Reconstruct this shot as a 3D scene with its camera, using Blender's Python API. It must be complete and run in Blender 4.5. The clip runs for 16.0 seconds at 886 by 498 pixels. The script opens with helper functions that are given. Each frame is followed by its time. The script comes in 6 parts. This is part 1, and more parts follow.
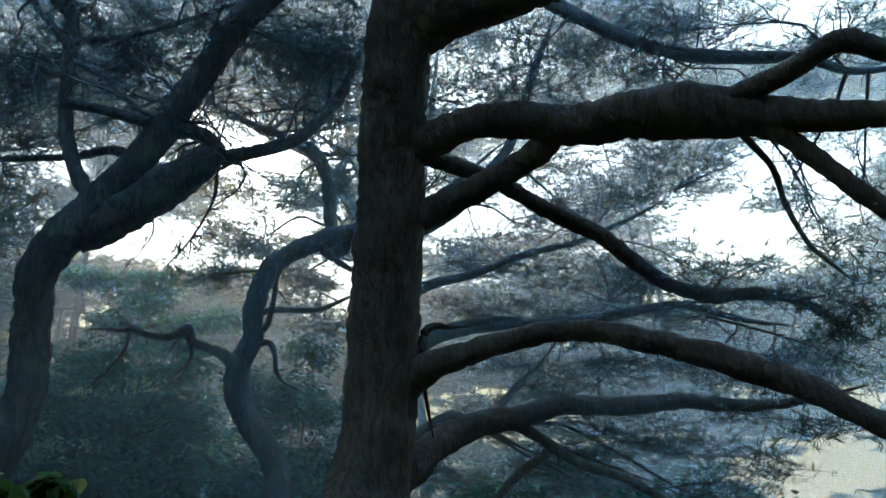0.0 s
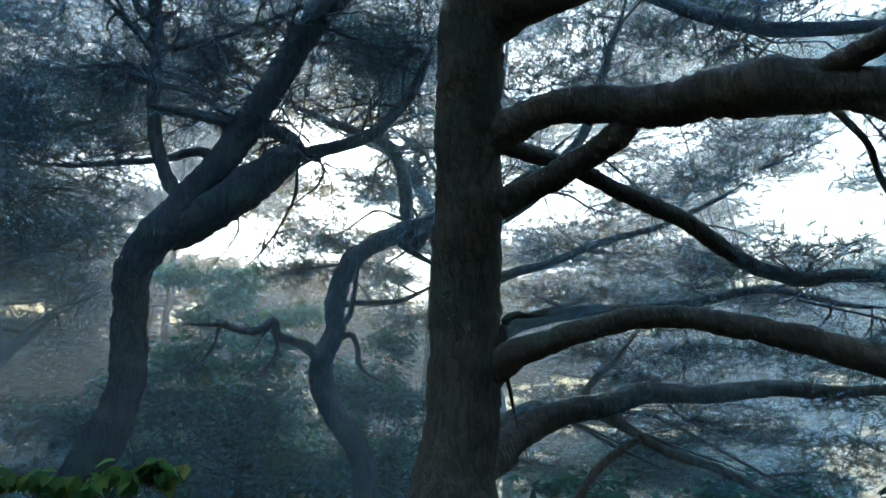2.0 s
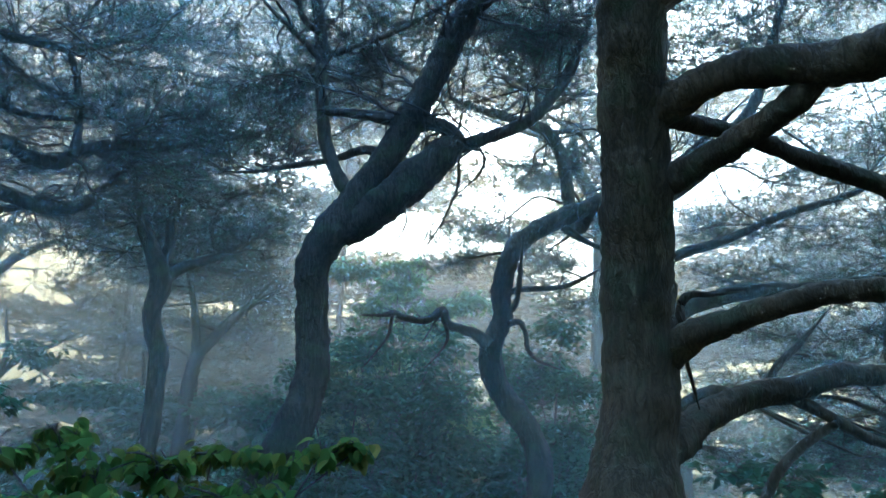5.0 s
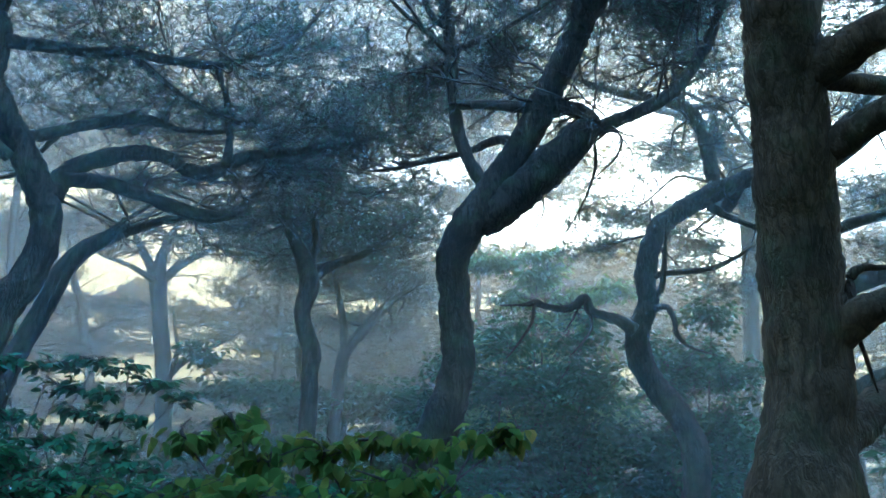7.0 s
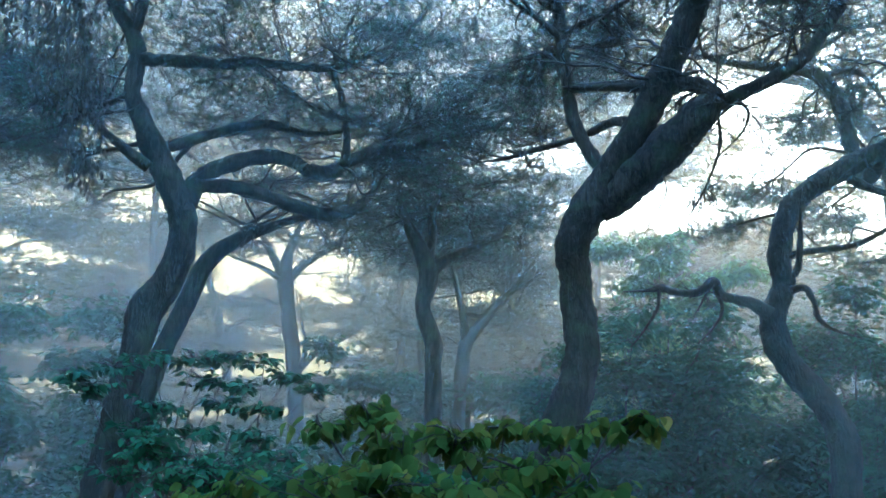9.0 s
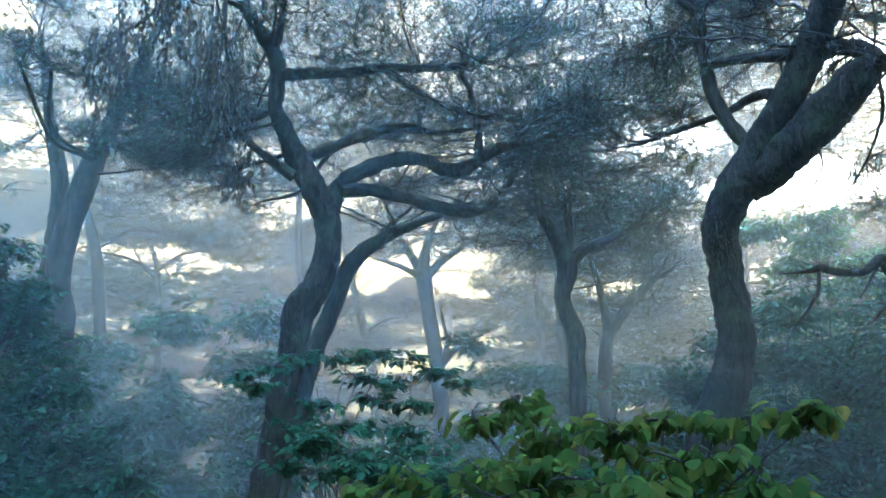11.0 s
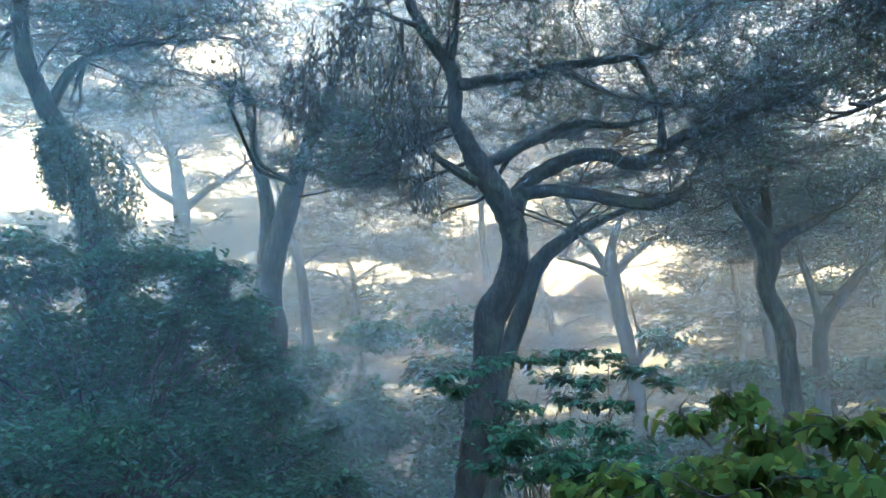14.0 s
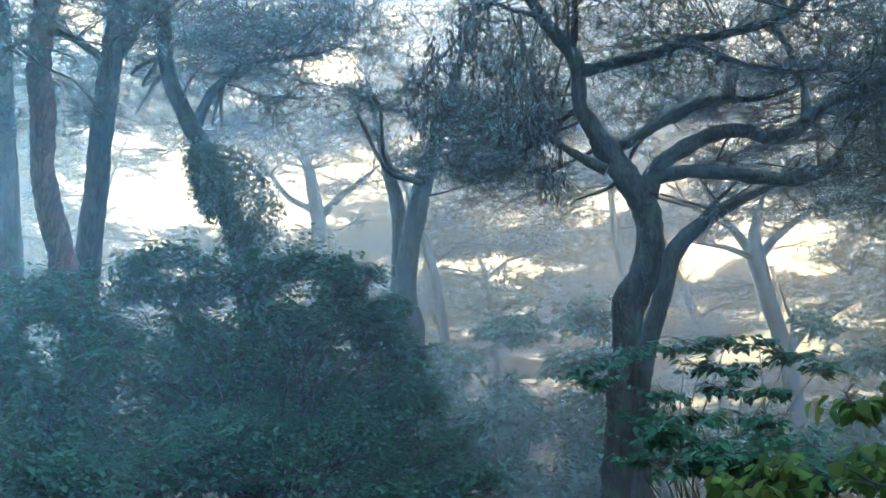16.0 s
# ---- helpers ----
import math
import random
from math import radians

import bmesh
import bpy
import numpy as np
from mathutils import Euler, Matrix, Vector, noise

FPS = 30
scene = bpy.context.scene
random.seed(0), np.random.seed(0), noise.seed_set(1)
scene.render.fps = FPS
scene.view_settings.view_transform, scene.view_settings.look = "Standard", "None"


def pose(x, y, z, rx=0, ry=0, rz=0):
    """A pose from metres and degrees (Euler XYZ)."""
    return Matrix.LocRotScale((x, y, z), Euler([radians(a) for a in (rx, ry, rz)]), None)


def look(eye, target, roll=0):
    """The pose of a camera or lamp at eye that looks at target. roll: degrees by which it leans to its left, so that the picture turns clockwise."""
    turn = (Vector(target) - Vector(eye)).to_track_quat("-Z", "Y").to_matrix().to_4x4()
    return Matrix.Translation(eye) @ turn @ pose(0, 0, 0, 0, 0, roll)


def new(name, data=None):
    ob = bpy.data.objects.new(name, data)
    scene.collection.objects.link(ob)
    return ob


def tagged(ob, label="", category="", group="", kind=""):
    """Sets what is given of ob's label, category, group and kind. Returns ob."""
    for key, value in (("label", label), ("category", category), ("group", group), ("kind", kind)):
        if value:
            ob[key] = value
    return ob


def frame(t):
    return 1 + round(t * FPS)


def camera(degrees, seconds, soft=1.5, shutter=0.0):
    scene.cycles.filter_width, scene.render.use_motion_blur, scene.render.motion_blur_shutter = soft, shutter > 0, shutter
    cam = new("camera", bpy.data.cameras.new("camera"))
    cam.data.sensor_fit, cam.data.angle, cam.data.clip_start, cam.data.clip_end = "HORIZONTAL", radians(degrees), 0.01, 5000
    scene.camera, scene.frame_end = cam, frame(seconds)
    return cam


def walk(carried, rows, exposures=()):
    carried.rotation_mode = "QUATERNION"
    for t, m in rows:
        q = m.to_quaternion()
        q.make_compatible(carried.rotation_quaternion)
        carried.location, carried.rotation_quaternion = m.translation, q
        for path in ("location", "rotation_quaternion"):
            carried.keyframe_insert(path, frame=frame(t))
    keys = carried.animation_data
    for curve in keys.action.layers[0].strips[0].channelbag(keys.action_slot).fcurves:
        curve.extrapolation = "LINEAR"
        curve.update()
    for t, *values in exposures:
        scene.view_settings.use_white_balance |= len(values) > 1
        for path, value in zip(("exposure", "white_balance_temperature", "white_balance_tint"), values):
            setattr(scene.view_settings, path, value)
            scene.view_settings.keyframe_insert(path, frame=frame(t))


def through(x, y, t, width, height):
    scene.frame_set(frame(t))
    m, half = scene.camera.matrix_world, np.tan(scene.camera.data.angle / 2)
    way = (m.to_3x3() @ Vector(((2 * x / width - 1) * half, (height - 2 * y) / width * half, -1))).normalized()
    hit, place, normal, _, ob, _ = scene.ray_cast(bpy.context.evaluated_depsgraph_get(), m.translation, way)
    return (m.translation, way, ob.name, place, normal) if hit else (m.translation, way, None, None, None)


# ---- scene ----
cam = camera(60.90, 16.0, soft=1.5)
PATH = [
    (0.0, pose(-0.000, 0.000, 1.600, 107.81, 0.61, 0.00)),
    (0.5, pose(-0.018, -0.003, 1.597, 107.65, 0.52, 1.35)),
    (1.0, pose(-0.031, -0.005, 1.594, 107.51, 0.41, 2.71)),
    (1.5, pose(-0.035, -0.006, 1.589, 107.37, 0.39, 4.21)),
    (2.0, pose(-0.036, -0.007, 1.584, 107.23, 0.40, 5.80)),
    (2.5, pose(-0.038, -0.007, 1.582, 107.10, 0.39, 7.56)),
    (3.0, pose(-0.045, -0.010, 1.578, 106.99, 0.33, 9.47)),
    (3.5, pose(-0.057, -0.014, 1.572, 106.88, 0.13, 11.45)),
    (4.0, pose(-0.070, -0.013, 1.568, 106.74, -0.12, 13.47)),
    (6.5, pose(-0.140, -0.014, 1.529, 105.97, -0.45, 25.89)),
    (7.0, pose(-0.157, -0.008, 1.525, 105.84, -0.43, 28.55)),
    (7.5, pose(-0.174, 0.002, 1.528, 105.67, -0.61, 30.95)),
    (8.0, pose(-0.187, 0.009, 1.529, 105.50, -0.66, 33.18)),
    (8.5, pose(-0.194, 0.011, 1.524, 105.34, -0.62, 35.39)),
    (9.0, pose(-0.202, 0.006, 1.510, 105.18, -0.50, 37.57)),
    (9.5, pose(-0.214, -0.008, 1.507, 104.94, -0.31, 40.10)),
    (12.0, pose(-0.241, -0.044, 1.519, 104.75, -0.35, 52.96)),
    (12.5, pose(-0.236, -0.050, 1.521, 104.85, -0.44, 55.20)),
    (13.0, pose(-0.234, -0.062, 1.518, 104.86, -0.39, 57.47)),
    (13.5, pose(-0.231, -0.074, 1.510, 104.84, -0.21, 59.75)),
    (14.0, pose(-0.237, -0.083, 1.500, 104.76, 0.02, 62.37)),
    (14.5, pose(-0.247, -0.088, 1.494, 104.70, 0.24, 65.11)),
    (15.0, pose(-0.256, -0.090, 1.491, 104.64, 0.44, 67.78)),
    (15.5, pose(-0.261, -0.087, 1.491, 104.58, 0.65, 70.34)),
    (16.0, pose(-0.264, -0.083, 1.491, 104.48, 0.63, 72.70)),
]
EXPOSURES = [(0.0, 3.6, 5050, -4), (4.0, 4.35, 4850, -6), (8.0, 4.6, 4800, -8), (12.0, 5.15, 5450, 0), (16.0, 5.0, 5700, 2)]
walk(cam, PATH, EXPOSURES)

# ---- light: a bright misty morning sky and a low, veiled sun behind the trees ----
SUN_YAW, SUN_HIGH = 15.0, 24.0
world = bpy.data.worlds.new("misty_sky")
scene.world = world
scene.cycles.transparent_max_bounces = 24
world.use_nodes = True
wn, wl = world.node_tree.nodes, world.node_tree.links
sky = wn.new("ShaderNodeTexSky")
sky.sky_type, sky.sun_disc = "NISHITA", False
sky.sun_elevation, sky.sun_rotation = radians(SUN_HIGH), radians(-SUN_YAW)
sky.air_density, sky.dust_density, sky.ozone_density = 1.0, 1.0, 2.0
wn["Background"].inputs["Strength"].default_value = 0.15
wl.new(sky.outputs["Color"], wn["Background"].inputs["Color"])

sun = new("sun", bpy.data.lights.new("sun", "SUN"))
sun.data.energy, sun.data.angle, sun.data.color = 1.2, radians(12), (1.0, 0.7, 0.4)
sun.matrix_world = look((0, 0, 0), (math.sin(radians(SUN_YAW)) * math.cos(radians(SUN_HIGH)),
                                    -math.cos(radians(SUN_YAW)) * math.cos(radians(SUN_HIGH)), -math.sin(radians(SUN_HIGH))))


# ---- materials ----
def material(name):
    m = bpy.data.materials.new(name)
    m.use_nodes = True
    n, l = m.node_tree.nodes, m.node_tree.links
    return m, n, l, n["Principled BSDF"]


def ramp(n, l, source, stops):
    r = n.new("ShaderNodeValToRGB")
    while len(r.color_ramp.elements) < len(stops):
        r.color_ramp.elements.new(0.5)
    for e, (p, c) in zip(r.color_ramp.elements, stops):
        e.position, e.color = p, (*c, 1)
    l.new(source, r.inputs[0])
    return r.outputs[0]


def bark_material(name, dark, mid, light, moss=0.0, gloss=0.4):
    """Plated pine bark: long plates between winding fissures, fine grain, stains, bump."""
    m, n, l, b = material(name)
    co = n.new("ShaderNodeTexCoord")
    mp = n.new("ShaderNodeMapping")
    mp.inputs["Scale"].default_value = (1, 1, 0.26)
    l.new(co.outputs["Object"], mp.inputs[0])
    wob = n.new("ShaderNodeTexNoise")
    wob.inputs["Scale"].default_value = 9
    l.new(mp.outputs[0], wob.inputs["Vector"])
    mix = n.new("ShaderNodeVectorMath")
    mix.operation = "MULTIPLY_ADD"
    mix.inputs[1].default_value = (0.08, 0.08, 0.08)
    l.new(wob.outputs["Color"], mix.inputs[0])
    l.new(mp.outputs[0], mix.inputs[2])
    cell = n.new("ShaderNodeTexNoise")
    cell.inputs["Scale"].default_value, cell.inputs["Detail"].default_value, cell.inputs["Roughness"].default_value = 13, 4, 0.6
    l.new(mix.outputs[0], cell.inputs["Vector"])
    ridge = n.new("ShaderNodeMath")
    ridge.operation = "SUBTRACT"
    ridge.inputs[1].default_value = 0.5
    l.new(cell.outputs["Fac"], ridge.inputs[0])
    deep = n.new("ShaderNodeMath")
    deep.operation = "ABSOLUTE"
    l.new(ridge.outputs[0], deep.inputs[0])
    grain = n.new("ShaderNodeTexNoise")
    grain.inputs["Scale"].default_value, grain.inputs["Detail"].default_value = 60, 8
    l.new(mp.outputs[0], grain.inputs["Vector"])
    big = n.new("ShaderNodeTexNoise")
    big.inputs["Scale"].default_value, big.inputs["Detail"].default_value = 2.2, 5
    l.new(co.outputs["Object"], big.inputs["Vector"])
    plate = n.new("ShaderNodeMapRange")
    plate.inputs["From Max"].default_value = 0.10
    plate.inputs["To Min"].default_value = 0.22
    l.new(deep.outputs[0], plate.inputs["Value"])
    add = n.new("ShaderNodeMath")
    add.operation = "MULTIPLY"
    l.new(plate.outputs[0], add.inputs[0])
    l.new(grain.outputs["Fac"], add.inputs[1])
    col = ramp(n, l, add.outputs[0], [(0.0, dark), (0.3, mid), (0.8, light)])
    stain = n.new("ShaderNodeMix")
    stain.data_type, stain.blend_type = "RGBA", "MULTIPLY"
    stain.inputs["Factor"].default_value = 0.8
    l.new(col, stain.inputs["A"])
    l.new(ramp(n, l, big.outputs["Fac"], [(0.3, (0.55, 0.56, 0.58)), (0.7, (1.15, 1.05, 0.98))]), stain.inputs["B"])
    last = stain.outputs["Result"]
    if moss:
        mo = n.new("ShaderNodeMix")
        mo.data_type = "RGBA"
        mo.inputs["B"].default_value = (0.06, 0.08, 0.03, 1)
        mk = n.new("ShaderNodeTexNoise")
        mk.inputs["Scale"].default_value, mk.inputs["Detail"].default_value = 5, 6
        l.new(co.outputs["Object"], mk.inputs["Vector"])
        l.new(ramp(n, l, mk.outputs["Fac"], [(0.52, (0, 0, 0)), (0.68, (moss, moss, moss))]), mo.inputs["Factor"])
        l.new(last, mo.inputs["A"])
        last = mo.outputs["Result"]
    l.new(last, b.inputs["Base Color"])
    b.inputs["Roughness"].default_value = 0.9
    b.inputs["Specular IOR Level"].default_value = gloss
    bump = n.new("ShaderNodeBump")
    bump.inputs["Strength"].default_value, bump.inputs["Distance"].default_value = 0.9, 0.02
    l.new(add.outputs[0], bump.inputs["Height"])
    l.new(bump.outputs[0], b.inputs["Normal"])
    return m


def leaf_material(name, stops, through=0.4, gloss=0.45, rough=0.45):
    """Leaves: colour varies from leaf to leaf and in broad patches; light passes through the blade."""
    m, n, l, b = material(name)
    geo = n.new("ShaderNodeNewGeometry")
    co = n.new("ShaderNodeTexCoord")
    patch = n.new("ShaderNodeTexNoise")
    patch.inputs["Scale"].default_value = 1.3
    l.new(co.outputs["Object"], patch.inputs["Vector"])
    mix = n.new("ShaderNodeMath")
    mix.operation = "MULTIPLY_ADD"
    mix.inputs[1].default_value = 0.6
    l.new(geo.outputs["Random Per Island"], mix.inputs[0])
    half = n.new("ShaderNodeMath")
    half.operation = "MULTIPLY"
    half.inputs[1].default_value = 0.45
    l.new(patch.outputs["Fac"], half.inputs[0])
    l.new(half.outputs[0], mix.inputs[2])
    col = ramp(n, l, mix.outputs[0], stops)
    l.new(col, b.inputs["Base Color"])
    b.inputs["Roughness"].default_value = rough
    b.inputs["Specular IOR Level"].default_value = gloss
    tr = n.new("ShaderNodeBsdfTranslucent")
    l.new(col, tr.inputs["Color"])
    sh = n.new("ShaderNodeMixShader")
    sh.inputs[0].default_value = through
    l.new(b.outputs[0], sh.inputs[1])
    l.new(tr.outputs[0], sh.inputs[2])
    l.new(sh.outputs[0], n["Material Output"].inputs["Surface"])
    return m


BARK = bark_material("pine_bark", (0.014, 0.010, 0.008), (0.038, 0.028, 0.020), (0.075, 0.056, 0.040), 0.4, 0.2)
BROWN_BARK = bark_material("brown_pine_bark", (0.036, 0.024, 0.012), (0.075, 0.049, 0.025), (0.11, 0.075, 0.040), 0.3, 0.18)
RED_BARK = bark_material("red_pine_bark", (0.035, 0.014, 0.010), (0.11, 0.045, 0.032), (0.20, 0.085, 0.06))
TWIG = bark_material("twig_bark", (0.018, 0.015, 0.012), (0.04, 0.032, 0.025), (0.075, 0.06, 0.047))
NEEDLE = leaf_material("pine_needles", [(0.1, (0.045, 0.065, 0.045)), (0.5, (0.06, 0.085, 0.055)), (0.9, (0.09, 0.105, 0.06))], 0.5, 0.2, 0.6)
LEAF = leaf_material("shrub_leaves", [(0.1, (0.028, 0.080, 0.040)), (0.5, (0.042, 0.105, 0.048)), (0.9, (0.064, 0.138, 0.054))], 0.45, 0.08, 0.7)
# pale green leaves, colour raised further to stand for backlight
PALE_LEAF = leaf_material("pale_leaves", [(0.1, (0.10, 0.18, 0.06)), (0.5, (0.16, 0.25, 0.08)), (0.9, (0.22, 0.30, 0.10))], 0.6)
YELLOW_LEAF = leaf_material("yellow_green_leaves", [(0.1, (0.060, 0.105, 0.022)), (0.5, (0.090, 0.140, 0.026)), (0.78, (0.145, 0.150, 0.026)), (1.0, (0.22, 0.15, 0.045))], 0.64, 0.05, 0.7)
DEAD = leaf_material("withered_leaves", [(0.1, (0.03, 0.026, 0.022)), (0.5, (0.055, 0.045, 0.034)), (0.9, (0.085, 0.07, 0.05))], 0.2, 0.2, 0.7)


def soil_material():
    m, n, l, b = material("forest_floor")
    co = n.new("ShaderNodeTexCoord")
    a = n.new("ShaderNodeTexNoise")
    a.inputs["Scale"].default_value, a.inputs["Detail"].default_value = 1.5, 8
    c = n.new("ShaderNodeTexNoise")
    c.inputs["Scale"].default_value, c.inputs["Detail"].default_value = 45, 6
    l.new(co.outputs["Object"], a.inputs["Vector"])
    l.new(co.outputs["Object"], c.inputs["Vector"])
    x = n.new("ShaderNodeMix")
    x.data_type = "RGBA"
    l.new(a.outputs["Fac"], x.inputs["Factor"])
    l.new(ramp(n, l, c.outputs["Fac"], [(0.3, (0.03, 0.022, 0.015)), (0.7, (0.11, 0.075, 0.045))]), x.inputs["A"])
    l.new(ramp(n, l, c.outputs["Fac"], [(0.3, (0.02, 0.035, 0.012)), (0.7, (0.06, 0.085, 0.03))]), x.inputs["B"])
    l.new(x.outputs["Result"], b.inputs["Base Color"])
    b.inputs["Roughness"].default_value = 0.95
    bump = n.new("ShaderNodeBump")
    bump.inputs["Distance"].default_value = 0.03
    l.new(c.outputs["Fac"], bump.inputs["Height"])
    l.new(bump.outputs[0], b.inputs["Normal"])
    return m


def mist_material():
    """Emission painted as distance lost in bright mist: dim near the ground, cream and bright towards the sky, soft
    large drifts.
    """
    m, n, l, b = material("far_mist_glow")
    n.remove(b)
    co = n.new("ShaderNodeTexCoord")
    sep = n.new("ShaderNodeSeparateXYZ")
    l.new(co.outputs["Object"], sep.inputs[0])
    drift = n.new("ShaderNodeTexNoise")
    drift.inputs["Scale"].default_value, drift.inputs["Detail"].default_value = 0.035, 3
    mp = n.new("ShaderNodeMapping")
    mp.inputs["Scale"].default_value = (1, 1, 2.5)
    l.new(co.outputs["Object"], mp.inputs[0])
    l.new(mp.outputs[0], drift.inputs["Vector"])
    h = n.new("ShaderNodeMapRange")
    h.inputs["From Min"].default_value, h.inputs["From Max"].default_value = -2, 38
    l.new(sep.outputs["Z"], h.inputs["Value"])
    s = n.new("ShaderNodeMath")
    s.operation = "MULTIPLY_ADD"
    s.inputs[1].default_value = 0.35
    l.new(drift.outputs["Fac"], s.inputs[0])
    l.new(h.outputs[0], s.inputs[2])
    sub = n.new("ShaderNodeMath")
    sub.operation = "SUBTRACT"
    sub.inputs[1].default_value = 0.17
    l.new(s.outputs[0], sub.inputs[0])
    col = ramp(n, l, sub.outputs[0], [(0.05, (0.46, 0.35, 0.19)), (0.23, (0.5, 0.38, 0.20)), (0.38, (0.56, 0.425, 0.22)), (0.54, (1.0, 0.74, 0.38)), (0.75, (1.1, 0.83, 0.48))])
    # the emitted glow fades with the turn away from the veiled sun
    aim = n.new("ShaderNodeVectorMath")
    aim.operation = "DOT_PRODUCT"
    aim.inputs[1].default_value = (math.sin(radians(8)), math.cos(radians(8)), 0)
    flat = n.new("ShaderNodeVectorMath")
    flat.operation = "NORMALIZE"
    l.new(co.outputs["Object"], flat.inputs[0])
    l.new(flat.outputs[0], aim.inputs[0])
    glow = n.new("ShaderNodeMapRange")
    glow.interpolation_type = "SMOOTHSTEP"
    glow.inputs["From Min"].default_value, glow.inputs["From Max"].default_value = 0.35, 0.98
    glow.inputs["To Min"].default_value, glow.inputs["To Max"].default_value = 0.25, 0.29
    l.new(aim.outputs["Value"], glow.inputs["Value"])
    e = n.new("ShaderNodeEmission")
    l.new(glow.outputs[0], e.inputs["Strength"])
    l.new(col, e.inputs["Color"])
    thin, clear = n.new("ShaderNodeMixShader"), n.new("ShaderNodeBsdfTransparent")
    high = n.new("ShaderNodeMapRange")
    high.inputs["From Min"].default_value, high.inputs["From Max"].default_value = 18, 34
    high.inputs["To Max"].default_value = 0.27
    l.new(sep.outputs["Z"], high.inputs["Value"])
    toward = n.new("ShaderNodeMapRange")
    toward.inputs["From Min"].default_value, toward.inputs["From Max"].default_value = 0.5, 0.82
    l.new(aim.outputs["Value"], toward.inputs["Value"])
    hole = n.new("ShaderNodeMath")
    hole.operation = "MULTIPLY"
    l.new(high.outputs[0], hole.inputs[0])
    l.new(toward.outputs[0], hole.inputs[1])
    l.new(hole.outputs[0], thin.inputs[0])
    l.new(e.outputs[0], thin.inputs[1])
    l.new(clear.outputs[0], thin.inputs[2])
    l.new(thin.outputs[0], n["Material Output"].inputs["Surface"])
    return m


def veil_material(name, thick, seed, light_tint, low, r):
    """Thin mist: lets most light pass, scatters the rest to both sides; drifts of thicker and thinner mist. Its colour
    holds the tint of the light.
    """
    m, n, l, b = material(name)
    n.remove(b)
    co = n.new("ShaderNodeTexCoord")
    mp = n.new("ShaderNodeMapping")
    mp.inputs["Location"].default_value = (seed, seed * 2, 0)
    mp.inputs["Scale"].default_value = (1, 1, 1.8)
    l.new(co.outputs["Object"], mp.inputs[0])
    drift = n.new("ShaderNodeTexNoise")
    drift.inputs["Scale"].default_value, drift.inputs["Detail"].default_value, drift.inputs["Roughness"].default_value = 0.16, 3, 0.45
    l.new(mp.outputs[0], drift.inputs["Vector"])
    k = n.new("ShaderNodeMapRange")
    k.inputs["From Min"].default_value, k.inputs["From Max"].default_value = 0.3, 0.7
    k.inputs["To Min"].default_value, k.inputs["To Max"].default_value = thick * 0.6, thick * 1.4
    l.new(drift.outputs["Fac"], k.inputs["Value"])
    # the mist pools above the ground
    sep = n.new("ShaderNodeSeparateXYZ")
    l.new(co.outputs["Object"], sep.inputs[0])
    pool = n.new("ShaderNodeMapRange")
    pool.interpolation_type = "SMOOTHSTEP"
    pool.inputs["From Min"].default_value, pool.inputs["From Max"].default_value = 0.5, 5.5
    pool.inputs["To Min"].default_value, pool.inputs["To Max"].default_value = low, 1.0
    l.new(sep.outputs["Z"], pool.inputs["Value"])
    dense = n.new("ShaderNodeMath")
    dense.operation = "MULTIPLY"
    l.new(k.outputs[0], dense.inputs[0])
    l.new(pool.outputs[0], dense.inputs[1])
    # and lies thicker towards the thicket's side than round the nearest pine
    side, more = n.new("ShaderNodeMapRange"), n.new("ShaderNodeMath")
    side.interpolation_type, more.operation = "SMOOTHSTEP", "MULTIPLY"
    side.inputs["From Min"].default_value, side.inputs["From Max"].default_value = -0.95 * r, -0.3 * r
    side.inputs["To Min"].default_value, side.inputs["To Max"].default_value = 1.08, 0.8
    l.new(sep.outputs["X"], side.inputs["Value"])
    l.new(dense.outputs[0], more.inputs[0])
    l.new(side.outputs[0], more.inputs[1])
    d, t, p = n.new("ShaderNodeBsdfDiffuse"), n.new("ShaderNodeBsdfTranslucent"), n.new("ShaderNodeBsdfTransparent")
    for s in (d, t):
        s.inputs["Color"].default_value = (*light_tint, 1)
    both, mix = n.new("ShaderNodeMixShader"), n.new("ShaderNodeMixShader")
    both.inputs[0].default_value = 0.92
    l.new(d.outputs[0], both.inputs[1])
    l.new(t.outputs[0], both.inputs[2])
    l.new(more.outputs[0], mix.inputs[0])
    l.new(p.outputs[0], mix.inputs[1])
    l.new(both.outputs[0], mix.inputs[2])
    l.new(mix.outputs[0], n["Material Output"].inputs["Surface"])
    return m


# ---- geometry helpers ----
rng = np.random.default_rng(7)


def mesh_of(name, verts, faces, mats, which=None, smooth=False):
    """A mesh from an (n, 3) array and arrays of triangles or quads."""
    me = bpy.data.meshes.new(name)
    verts = np.asarray(verts, dtype=np.float32)
    me.vertices.add(len(verts))
    me.vertices.foreach_set("co", verts.ravel())
    sizes = np.concatenate([np.full(len(f), f.shape[1], dtype=np.int32) for f in faces])
    loops = np.concatenate([f.astype(np.int32).ravel() for f in faces])
    me.loops.add(len(loops))
    me.loops.foreach_set("vertex_index", loops)
    me.polygons.add(len(sizes))
    me.polygons.foreach_set("loop_start", np.concatenate([[0], np.cumsum(sizes)[:-1]]).astype(np.int32))
    me.polygons.foreach_set("loop_total", sizes)
    for m in mats:
        me.materials.append(m)
    if which is not None:
        me.polygons.foreach_set("material_index", np.asarray(which, dtype=np.int32))
    if smooth:
        me.polygons.foreach_set("use_smooth", np.ones(len(sizes), dtype=bool))
    me.update(calc_edges=True)
    return me


